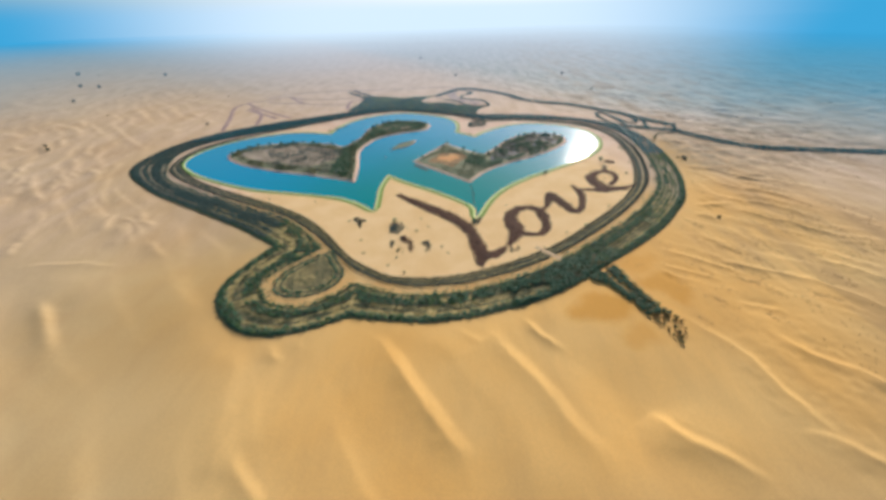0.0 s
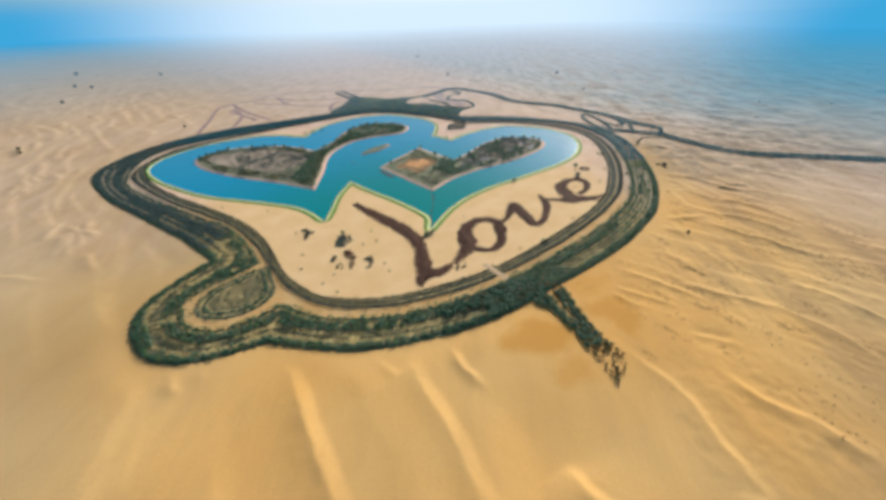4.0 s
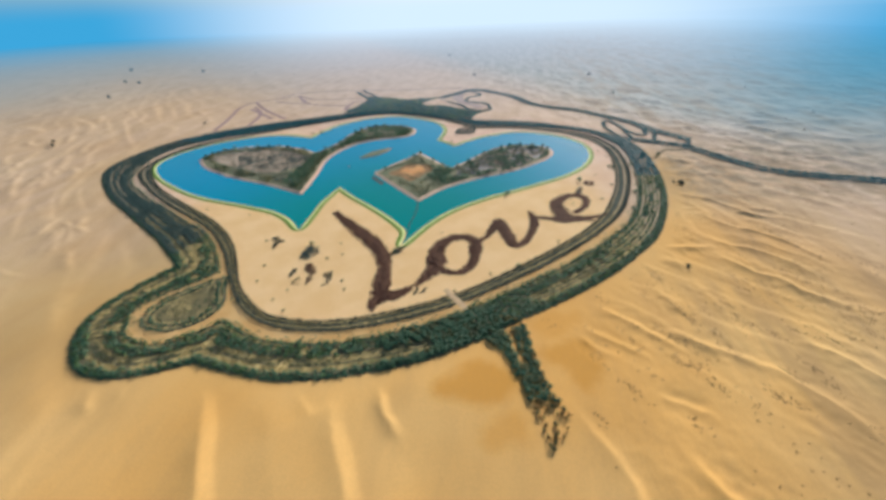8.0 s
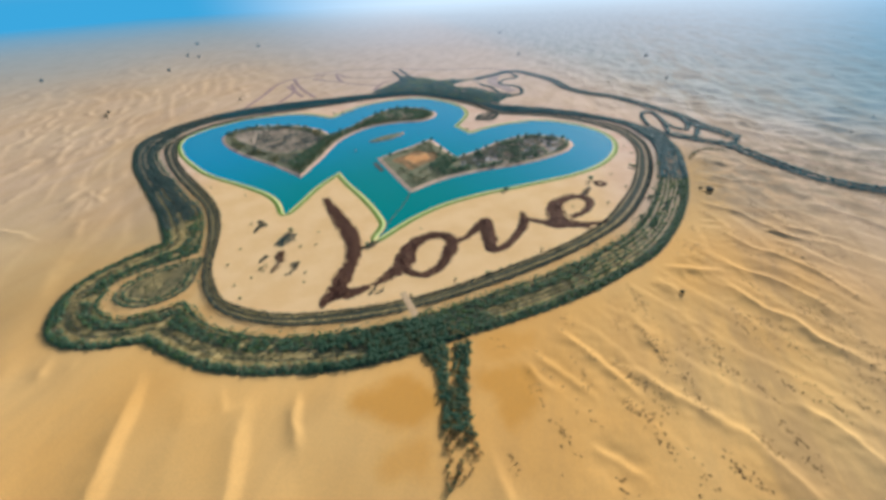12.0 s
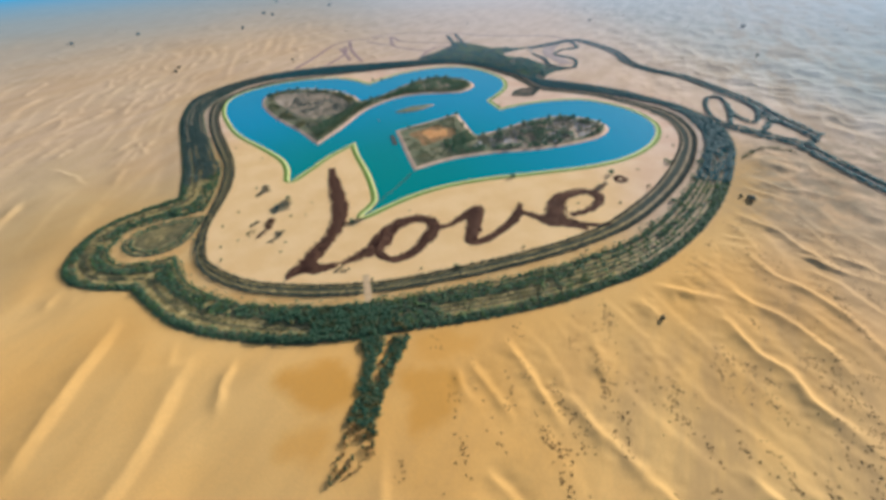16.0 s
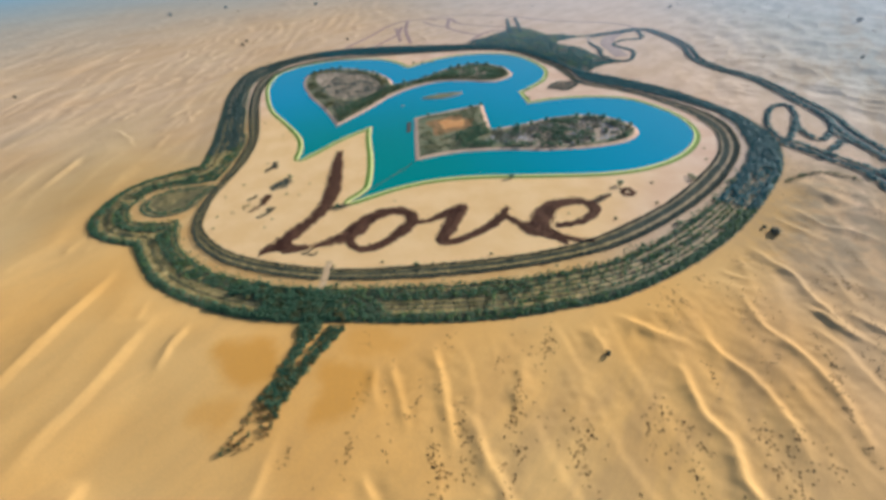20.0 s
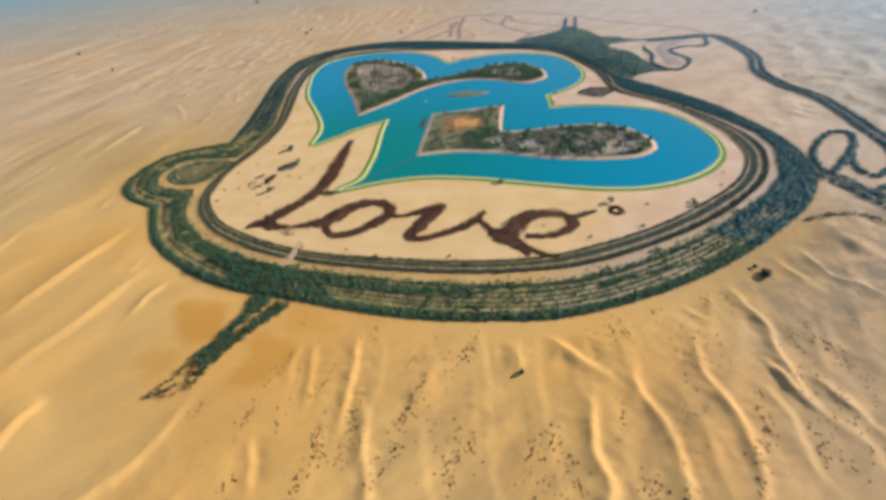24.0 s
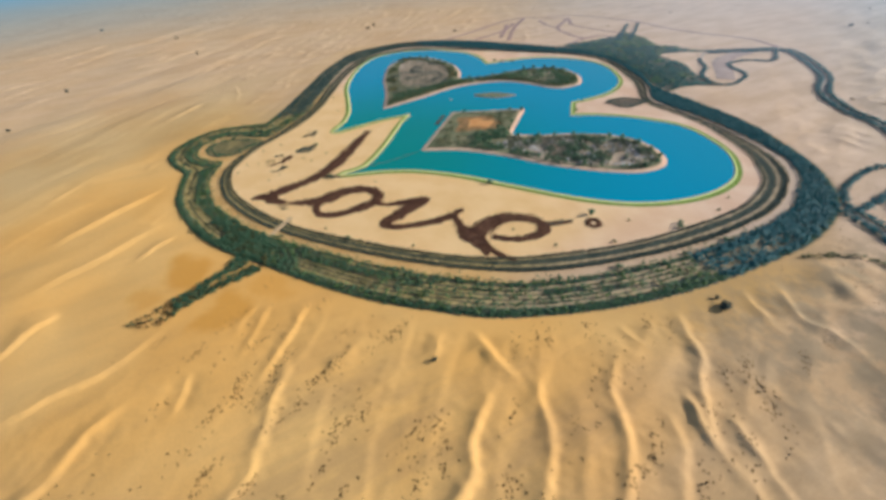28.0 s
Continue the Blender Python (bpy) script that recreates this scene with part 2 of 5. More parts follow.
BARK = plain("tree_bark", (0.07, 0.05, 0.035), (0.15, 0.11, 0.075), 1.5, 0.9, 0.5)
LEAF = foliage("dark_green_leaves", (0.054, 0.138, 0.084), (0.124, 0.226, 0.124))
LEAF_OLIVE = foliage("olive_leaves", (0.044, 0.075, 0.037), (0.150, 0.175, 0.081), (0.26, 0.21, 0.08))
LEAF_DRY = foliage("dry_yellow_shrub", (0.13, 0.10, 0.03), (0.36, 0.27, 0.09))
LEAF_RED = foliage("red_brown_shrub", (0.075, 0.032, 0.022), (0.19, 0.085, 0.055))
LEAF_GREY = foliage("grey_green_shrub", (0.085, 0.105, 0.080), (0.255, 0.250, 0.190))
LEAF_SAGE = foliage("grey_desert_shrub", (0.105, 0.066, 0.024), (0.225, 0.142, 0.052))


# ---- curves on the plan ----
def spline(points, closed=False, step=4.0):
    """Points along a smooth curve through the given ones."""
    p = np.array(points, float)
    n = len(p)
    if n == 2:
        k = max(2, int(np.linalg.norm(p[1] - p[0]) / step))
        return p[0] + (p[1] - p[0]) * np.linspace(0, 1, k + 1)[:, None]
    ext = np.vstack([p[-1:], p, p[:2]]) if closed else np.vstack([2 * p[:1] - p[1:2], p, 2 * p[-1:] - p[-2:-1]])
    out = []
    for i in range(n if closed else n - 1):
        a, b, c, d = ext[i:i + 4]
        k = max(2, int(np.linalg.norm(c - b) / step))
        u = (np.arange(k) / k)[:, None]
        out.append(0.5 * (2 * b + (c - a) * u + (2 * a - 5 * b + 4 * c - d) * u * u + (3 * b - a - 3 * c + d) * u ** 3))
    if not closed:
        out.append(p[-1:])
    return np.vstack(out)


def outline(*pieces, step=4.0):
    """A closed curve of smooth pieces that meet in corners."""
    return np.vstack([spline(piece, step=step)[:-1] for piece in pieces])


def area(c):
    x, y = c.T
    return 0.5 * (np.dot(x, np.roll(y, -1)) - np.dot(y, np.roll(x, -1)))


def inset(c, d):
    """The closed curve moved inwards by d, rounded at its corners."""
    t = np.roll(c, -1, 0) - np.roll(c, 1, 0)
    t /= np.linalg.norm(t, axis=1)[:, None] + 1e-9
    nrm = np.stack([-t[:, 1], t[:, 0]], 1) * (1 if area(c) > 0 else -1)
    out = c + nrm * d
    for _ in range(3 if abs(d) > 1.5 else 1):
        out = 0.5 * out + 0.25 * (np.roll(out, 1, 0) + np.roll(out, -1, 0))
    return out


def far_from(pts, curve, closed=True):
    """The distance of each point from a curve."""
    a = np.asarray(curve)
    b = np.roll(a, -1, 0) if closed else a[1:]
    a = a if closed else a[:-1]
    d = b - a
    l2 = (d * d).sum(1) + 1e-9
    out = np.empty(len(pts))
    for i in range(0, len(pts), 20000):
        q = pts[i:i + 20000, None, :] - a[None]
        u = np.clip((q * d[None]).sum(2) / l2, 0, 1)
        out[i:i + 20000] = np.sqrt(((q - u[..., None] * d[None]) ** 2).sum(2).min(1))
    return out


def inside(pts, c):
    x, y = pts[:, 0], pts[:, 1]
    out = np.zeros(len(pts), bool)
    for (ax, ay), (bx, by) in zip(c, np.roll(c, -1, 0)):
        if ay == by:
            continue
        out ^= ((ay > y) != (by > y)) & (x < (bx - ax) * (y - ay) / (by - ay) + ax)
    return out


def ramp(v, a, b):
    u = np.clip((v - a) / (b - a), 0, 1)
    return u * u * (3 - 2 * u)


def lattice(x, y, size, seed):
    """Smooth value noise, 0 to 1."""
    grid = np.random.RandomState(seed).rand(256, 256)
    u, v = x / size, y / size
    i, j = np.floor(u).astype(int), np.floor(v).astype(int)
    fu, fv = u - i, v - j
    fu, fv = fu * fu * (3 - 2 * fu), fv * fv * (3 - 2 * fv)
    g00, g10 = grid[i & 255, j & 255], grid[(i + 1) & 255, j & 255]
    g01, g11 = grid[i & 255, (j + 1) & 255], grid[(i + 1) & 255, (j + 1) & 255]
    return (g00 * (1 - fu) + g10 * fu) * (1 - fv) + (g01 * (1 - fu) + g11 * fu) * fv


LAKE = outline(
    [(-81, 396), (-106, 422), (-137, 441), (-190, 458), (-254, 476), (-308, 502), (-370, 541), (-418, 590), (-426, 646), (-390, 712), (-326, 752), (-275, 758), (-214, 741)],
    [(-214, 741), (-206, 785), (-185, 835), (-135, 882), (-78, 894), (-25, 872), (15, 838), (35, 795), (36, 755), (32, 722)],
    [(32, 722), (67, 687)],
    [(67, 687), (92, 718), (132, 749), (180, 766), (235, 748), (267, 717), (281, 682), (278, 637), (258, 592), (225, 556), (170, 517), (121, 484), (85, 452), (62, 420), (48, 390), (38, 366)],
    [(38, 366), (39, 396), (29, 413), (-4, 447), (-48, 485), (-76, 513)],
    [(-76, 513), (-83, 470), (-82, 430), (-81, 396)])
ISLAND_A = outline(
    [(-120, 488), (-185, 518), (-265, 548), (-334, 588), (-367, 635), (-335, 680), (-262, 692), (-205, 678), (-170, 656)],
    [(-170, 656), (-151, 709), (-142, 774), (-110, 820), (-60, 823), (-25, 800), (-16, 777), (-28, 745), (-72, 727), (-105, 707), (-126, 672), (-135, 620), (-125, 552), (-120, 488)])
ISLAND_B = outline(
    [(40, 472), (5, 510), (-44, 565)], [(-44, 565), (11, 655)], [(11, 655), (69, 587)],
    [(69, 587), (93, 618), (120, 660), (148, 686), (176, 695), (209, 687), (226, 668), (225, 645), (214, 624), (185, 594), (149, 567), (112, 546), (70, 513), (40, 472)])
ISLET = spline([(-84, 628), (-72, 658), (-42, 680), (-55, 645)], True)
RING_OUT = outline(
    [(-75, 214), (-48, 209), (-2, 205), (49, 216), (85, 229), (120, 249), (152, 272), (190, 298), (232, 331), (263, 362), (298, 404), (328, 465), (346, 520), (358, 580), (365, 646), (361, 693),
     (348, 732), (314, 775), (264, 808), (205, 836), (121, 853), (62, 864), (0, 905), (-75, 940), (-150, 944), (-203, 930), (-290, 884), (-402, 820), (-478, 742), (-506, 662), (-494, 570),
     (-410, 485), (-315, 421), (-238, 371), (-176, 325)],
    [(-176, 325), (-189, 297), (-198, 265), (-191, 234), (-166, 207), (-146, 198), (-122, 197), (-98, 204), (-75, 214)])
RING_MID = outline(
    [(-80, 258), (-62, 249), (-36, 240), (4, 240), (38, 247), (100, 275), (169, 325), (220, 368), (268, 420), (295, 467), (315, 526), (330, 592), (335, 667), (323, 719), (303, 758), (261, 786), (176, 808),
     (100, 816), (60, 852), (20, 880), (-75, 922), (-150, 918), (-250, 852), (-330, 795), (-408, 741), (-452, 683), (-455, 620), (-413, 533), (-352, 486), (-284, 444), (-229, 411), (-188, 388), (-150, 351), (-124, 317)],
    [(-124, 317), (-143, 295), (-157, 277), (-162, 260), (-150, 239), (-134, 231), (-115, 230), (-96, 241), (-80, 258)])
HEDGE_OUT = spline([(30, 255), (94, 282), (164, 332), (216, 379), (257, 425), (282, 464), (304, 520), (322, 590), (327, 665), (317, 712), (296, 750), (256, 777), (176, 802), (98, 809), (56, 849),
                    (20, 876), (-75, 918), (-150, 913), (-250, 848), (-326, 790), (-399, 731), (-436, 682), (-443, 625), (-425, 560), (-366, 506), (-300, 460), (-236, 422), (-190, 395), (-147, 355), (-119, 322),
                    (-88, 284), (-57, 260), (-22, 250)], True)
HEDGE_IN = spline([(7, 263), (42, 273), (85, 292), (123, 316), (175, 360), (211, 394), (245, 434), (268, 477), (290, 535), (303, 595), (309, 655), (299, 705), (278, 736), (246, 763), (176, 792),
                   (98, 799), (48, 841), (15, 866), (-75, 910), (-150, 904), (-248, 838), (-322, 780), (-393, 722), (-425, 665), (-432, 620), (-416, 578), (-362, 522), (-308, 483), (-242, 443), (-184, 406), (-143, 369),
                   (-114, 331), (-90, 298), (-54, 269), (-23, 262)], True)
OVAL = outline([(-110, 314), (-125, 305), (-137, 294), (-151, 275), (-152, 256), (-143, 244), (-125, 240), (-105, 246), (-93, 260), (-92, 278), (-102, 296), (-110, 314)])
STEM = np.array([(126, 254), (138, 243), (145, 230), (150, 216), (154, 204), (159, 190), (164, 174), (173, 187), (177, 195), (172, 206), (166, 218), (162, 232), (158, 250), (156, 270)], float)
WOODS = outline([(-220, 938), (-200, 1060), (-216, 1120), (-150, 1100), (-94, 1066), (-60, 1078), (-40, 1076), (-2, 1096)], [(-2, 1096), (-30, 1052), (-42, 1010), (-4, 1000), (27, 985), (70, 952), (112, 936), (100, 915), (90, 885), (80, 862), (0, 900), (-75, 935), (-150, 940), (-220, 938)])
LEAF_BED = outline([(61, 756), (66, 788), (97, 808)], [(97, 808), (96, 766), (61, 756)])
BELTS = [spline(p, step=6.0) for p in (
    [(-2, 1086), (40, 1140), (70, 1180), (100, 1175), (180, 1085), (216, 1005), (260, 958), (309, 930), (368, 857), (396, 818), (413, 777), (450, 716)],
    [(360, 718), (380, 710), (402, 698), (418, 692), (432, 682), (455, 640), (503, 576), (606, 545), (720, 518), (1000, 470), (1400, 390), (2000, 300)])]
# single rows of trees: round the loops by the road and the hook beside the woods
ROWS_OF_TREES = [spline(p, step=3.2) for p in (
    [(352, 834), (342, 822), (339, 795), (342, 760), (350, 735), (361, 720)], [(345, 828), (357, 832), (365, 800), (367, 757), (364, 724)], [(367, 782), (376, 753), (386, 743), (394, 745), (399, 768), (398, 800), (391, 822)], [(399, 768), (412, 755), (428, 742)], [(398, 706), (404, 732), (412, 750)], [(450, 716), (446, 700), (432, 684)],
    [(-4, 1092), (20, 1124), (44, 1162), (56, 1184)], [(18, 1034), (54, 996), (70, 962), (90, 944), (113, 937), (126, 954), (114, 1004), (85, 1026), (65, 1039), (70, 1080), (97, 1109), (70, 1170)], [(-264, 1185), (-220, 1120), (-176, 1056)], [(-250, 1205), (-205, 1140), (-156, 1065)])]
TRACKS = [spline(p, step=8.0) for p in (
    [(-455, 792), (-470, 842), (-492, 910), (-530, 1015), (-524, 1082), (-474, 1116), (-430, 1150), (-362, 1102), (-290, 1099), (-212, 1107)],
    [(-522, 1080), (-466, 1010), (-408, 950), (-340, 889)], [(-424, 1144), (-366, 1060), (-334, 1036)], [(-488, 994), (-424, 938), (-374, 890)],
    [(-222, 958), (-233, 1014), (-228, 1064), (-190, 1056)], [(-466, 1083), (-406, 1059), (-366, 1054)], [(-400, 836), (-431, 941), (-488, 1016)], [(-334, 1036), (-280, 1020), (-233, 1014)],
    [(-492, 1138), (-440, 1195), (-290, 1226), (-173, 1210), (-99, 1213), (-9, 1228), (60, 1200)])]

DAMP_NORTH = spline([(95, 208), (107, 220), (124, 231), (139, 227), (146, 210), (134, 202), (115, 200)], True, 5.0)
DAMP_SOUTH = spline([(126, 177), (136, 191), (147, 198), (152, 184), (142, 176)], True, 5.0)
DAMP_EAST = spline([(164, 241), (175, 249), (194, 256), (204, 238), (199, 223), (189, 214), (183, 220), (175, 231)], True, 5.0)
DAMP_STREAK = spline([(160, 268), (172, 280), (196, 284), (190, 268), (174, 258)], True, 5.0)
# bare strips between the rows of the ring, as shares of its width, on its front, east, back and west stretches
RING_GAPS = [(0.26, 0.35, 0), (0.41, 0.46, 0), (0.52, 0.59, 0), (0.86, 0.915, 0),
             (0.26, 0.335, 1), (0.39, 0.455, 1), (0.515, 0.585, 1), (0.645, 0.715, 1), (0.785, 0.855, 1),
             (0.42, 0.455, 2), (0.74, 0.785, 2), (0.27, 0.34, 3), (0.47, 0.545, 3), (0.86, 0.92, 3)]


def RING_PARTS(p):
    """Which stretch of the ring: front with the bulge, east, back, west."""
    x, y = p[:, 0], p[:, 1]
    meeting = np.maximum(ramp(-np.hypot((x - 132) / 48, (y - 265) / 40), -1.1, -0.9), ramp(-np.hypot((x - 350) / 48, (y - 705) / 60), -1.1, -0.9))
    back = ramp(y - 0.1 * x, 640, 700) * (1 - meeting)
    east = ramp(x, 195, 250) * (1 - back) * (1 - meeting)
    west = ramp(-x, 165, 210) * ramp(y, 318, 345) * (1 - back)
    return (1 - east) * (1 - back) * (1 - meeting) * (1 - west), east, back, west


def dry_patches(p, f):
    """0 to 1: where the front of the belt has died back to dry shrubs; f is the share of its width from outside."""
    x, y = p[:, 0], p[:, 1]
    front = RING_PARTS(p)[0] * ramp(-x, -85, -20)
    outer, inner_row = ramp(f, 0.20, 0.24) * ramp(-f, -0.37, -0.33), ramp(f, 0.42, 0.46) * ramp(-f, -0.59, -0.55)
    spots = lattice(x, y, 11, 67) + 0.3 * (lattice(x, y, 4, 68) - 0.5)
    return front * np.maximum(np.maximum(outer, inner_row) * ramp(spots, 0.30, 0.42), ramp(f, 0.2, 0.3) * ramp(-f, -0.90, -0.84) * ramp(spots, 0.76, 0.84))


# ---- the shape of the desert ----
CRESTS = []


def crest(height, windward, slip, *line):
    """A dune: its height, the widths of its windward side and slip face, and its crest from head to tail, steep face on the left hand side."""
    CRESTS.append((height, windward, slip, spline(line, step=4.0)))


# south, in front of the bulge and the avenue
crest(1.7, 26, 8.6, (-56, 194), (-45, 181), (-33, 163), (-21, 144), (-10, 127), (1, 112), (7, 100))
crest(1.6, 26, 8.2, (31, 196), (38, 180), (47, 164), (57, 146), (63, 133), (71, 116), (80, 100))
crest(1.2, 14, 4.8, (59, 208), (66, 193), (75, 182), (80, 177))
crest(0.7, 16, 4.1, (2, 207), (14, 194), (26, 181))
crest(1.2, 16, 5.4, (-135, 195), (-127, 185), (-118, 171))
crest(0.8, 14, 4.1, (-112, 199), (-104, 184))
crest(1.5, 26, 5.5, (119, 126), (125, 114), (132, 107), (143, 100), (156, 86))
crest(1.5, 22, 4.8, (179, 204), (185, 192), (194, 178), (200, 162), (202, 143), (207, 124), (213, 100))
crest(1.4, 20, 4.8, (194, 111), (205, 108), (213, 101), (223, 88))
crest(1.6, 22, 4.6, (233, 182), (240, 167), (249, 156), (260, 148), (266, 138), (277, 125))
crest(1.3, 24, 5.6, (-123, 111), (-113, 101), (-104, 92), (-92, 78))
crest(0.6, 21, 4.2, (-70, 60), (-55, 30), (-48, 0))
# west
crest(1.9, 23, 6.4, (-348, 246), (-322, 222), (-305, 205), (-292, 190))
crest(0.7, 21, 3.2, (-424, 303), (-370, 306), (-325, 300))
crest(1.0, 18, 3.8, (-318, 346), (-300, 328), (-284, 312))
crest(1.2, 22, 5.2, (-650, 570), (-590, 505), (-530, 453))
crest(1.2, 22, 4.8, (-720, 850), (-640, 770), (-554, 690))
# east of the avenue
crest(0.9, 9, 3.3, (193, 259), (203, 250), (211, 244))
crest(1.1, 11, 3.7, (197, 269), (209, 262), (222, 253), (233, 245))
crest(1.1, 13, 3.7, (209, 296), (222, 285), (236, 274), (248, 262), (260, 252))
crest(1.3, 13, 4.0, (250, 268), (262, 267), (273, 259), (287, 251), (300, 244), (312, 238), (320, 226), (329, 213), (334, 200), (340, 186))
crest(1.0, 12, 3.3, (231, 216), (241, 210), (256, 204))
crest(1.1, 12, 3.3, (286, 367), (293, 356), (302, 350))
crest(0.6, 13, 5.0, (298, 334), (301, 309), (305, 292))
crest(0.6, 12, 5.0, (262, 322), (270, 302), (279, 284))
crest(1.5, 13, 4.0, (294, 382), (308, 382), (322, 382), (340, 385))
crest(2.1, 15, 4.6, (337, 372), (344, 355), (356, 343), (366, 337), (373, 325), (378, 318), (390, 312), (400, 300))
crest(2.0, 15, 4.2, (338, 408), (350, 392), (361, 387), (373, 381), (382, 371), (393, 360), (400, 346))
crest(2.0, 17, 4.2, (354, 450), (367, 431), (381, 420), (394, 412), (405, 401), (412, 388), (420, 372))
crest(2.0, 15, 3.8, (352, 510), (366, 497), (381, 488), (392, 474), (402, 463), (413, 452), (424, 444), (438, 442))
crest(1.5, 13, 3.4, (397, 440), (408, 435), (417, 424), (429, 409))
crest(0.9, 9, 2.6, (340, 466), (351, 464), (361, 465))
crest(1.4, 12, 3.0, (411, 465), (422, 461), (437, 457), (450, 452))
crest(1.2, 16, 3.2, (362, 560), (377, 551), (393, 546))
crest(1.6, 18, 3.6, (374, 586), (391, 568), (403, 563), (414, 567), (432, 563))
crest(1.6, 17, 3.6, (338, 265), (349, 262), (357, 256), (367, 238), (379, 220))
crest(1.2, 18, 3.0, (440, 330), (462, 306), (478, 276))
crest(1.2, 20, 3.0, (455, 520), (480, 500), (510, 470))
crest(1.2, 20, 3.0, (470, 600), (500, 570), (540, 545))
# two steep hollows that face away from the sun
crest(3.0, 9, 4.6, (424, 442), (416, 447), (408, 451), (394, 459))
crest(2.3, 9, 3.8, (439, 457), (428, 460), (413, 466))


# short crests scattered over the north-western plain
plain_dice = random.Random(77)
for _ in range(430):
    px, py, turn_by, reach, lift = plain_dice.uniform(-1450, -330), plain_dice.uniform(300, 1650), plain_dice.gauss(-40, 11), plain_dice.uniform(30, 105), plain_dice.uniform(0.7, 1.5)
    if lattice(np.array([px]), np.array([py]), 95, 29)[0] > 0.44 and py - 0.35 * px > 470:
        ux, uy, sag = math.sin(radians(turn_by)), math.cos(radians(turn_by)), plain_dice.uniform(-0.12, 0.12) * reach
        crest(lift * (1 + 0.0005 * (py - 400)), 20, 5.0 + 0.02 * reach, (px + ux * reach / 2, py + uy * reach / 2), (px + uy * sag, py - ux * sag), (px - ux * reach / 2, py - uy * reach / 2))


def dunes(x, y):
    """The rolling dune field away from the planted ring."""
    n0 = lattice(x, y, 210, 3)
    bend = lattice(x + 900, y + 700, 150, 5) * 60 + lattice(x, y, 55, 6) * 16
    far = ramp(np.hypot(x - 100, y - 400), 300, 1200)
    h = np.zeros_like(x)
    for ang, lam, amp, seed in ((35, 62, 2.6, 11), (52, 105, 2.4, 17), (42, 36, 1.5, 23)):
        c, s = math.cos(radians(ang)), math.sin(radians(ang))
        u = (x * c + y * s + bend) / lam
        f = u - np.floor(u)
        ridge = np.where(f < 0.86, (f / 0.86) ** 1.7, (1 - f) / 0.14)
        patchy = ramp(lattice(x * c - y * s + seed * 50, x * s + y * c, 130, seed), 0.38, 0.8)
        h += amp * ridge * patchy
    east = ramp(x - 0.25 * y, 60, 260)
    west = ramp(-x, 150, 420)
    swell = 4.2 * (lattice(x + 0.55 * y, 0.45 * y, 62, 81) - 0.5) * ramp(-y - 0.25 * x, -270, -150) * ramp(-x, -230, -120)
    lump = np.abs(lattice(x + 0.4 * y, y - 0.3 * x, 44, 71) - 0.5) + 0.6 * np.abs(lattice(x, y + 500, 19, 72) - 0.5)
    lumps = 7.0 * (0.35 - lump) * ramp(x + 0.35 * y, 480, 640) * ramp(y, 420, 620)
    return h * (0.20 + 0.14 * east + 0.06 * west + 0.26 * far) + 2.5 * (n0 - 0.5) + lumps + swell


def desert(pts):
    """The height of the ground at points of the plan."""
    x, y = pts[:, 0], pts[:, 1]
    pts = pts + np.column_stack([lattice(x, y, 17, 41) + 0.5 * lattice(x, y, 7, 42), lattice(x, y, 17, 43) + 0.5 * lattice(x, y, 7, 44)]) * 2.4 - 1.8
    pts = pts + 1.2 * np.column_stack([lattice(x, y, 4.5, 45), lattice(x, y, 4.5, 46)]) - 0.6
    x, y = pts[:, 0], pts[:, 1]
    h = dunes(x, y)
    near = np.zeros(len(pts))
    wipe = np.zeros(len(pts))
    for a, w, steep, line in CRESTS:
        lo, hi = line.min(0) - 2 * w, line.max(0) + 2 * w
        sel = np.where((x > lo[0]) & (x < hi[0]) & (y > lo[1]) & (y < hi[1]))[0]
        if not len(sel):
            continue
        q = pts[sel]
        seg = line[1:] - line[:-1]
        rel = q[:, None, :] - line[None, :-1]
        u = np.clip((rel * seg).sum(2) / (seg * seg).sum(1), 0, 1)
        off = rel - u[..., None] * seg
        d = np.sqrt((off * off).sum(2))
        k = d.argmin(1)
        r = np.arange(len(q))
        side = np.sign(seg[k, 0] * rel[r, k, 1] - seg[k, 1] * rel[r, k, 0])
        along = (k + u[r, k]) / len(seg)
        dist = d[r, k]
        taper = np.clip(ramp(along, -0.08, 0.30) * ramp(1 - along, -0.15, 0.30), 0, 1) * (0.6 + 0.6 * lattice(q[:, 0], q[:, 1], 22, 47))
        prof = np.where(side < 0, np.clip(1 - dist / w, 0, 1) ** 2.3, np.clip(1 - dist / steep, 0, 1))
        near[sel] = np.maximum(near[sel], a * taper * prof)
        wipe[sel] = np.maximum(wipe[sel], taper * np.clip(1.4 - dist / w, 0, 1))
    rough = ramp(x, 150, 260) * ramp(-y, -640, -520) * (0.35 + 0.9 * wipe)
    across, along_wind = 0.68 * x + 0.73 * y, 0.73 * x - 0.68 * y
    ripple = (0.25 - np.abs(lattice(across, 0.3 * along_wind, 8.5, 57) - 0.5)) + 0.5 * (0.25 - np.abs(lattice(across, 0.35 * along_wind, 4.2, 58) - 0.5))
    h = h * (1 - 0.8 * wipe) + near + 0.7 * ripple * ramp(x, 170, 300) * ramp(-y, -650, -540) * ramp(lattice(x, y, 46, 59), 0.25, 0.7) + rough * (0.8 * (lattice(x, 0.6 * y, 9, 48) - 0.5) + 0.4 * (lattice(x, y, 4, 49) - 0.5))
    return h


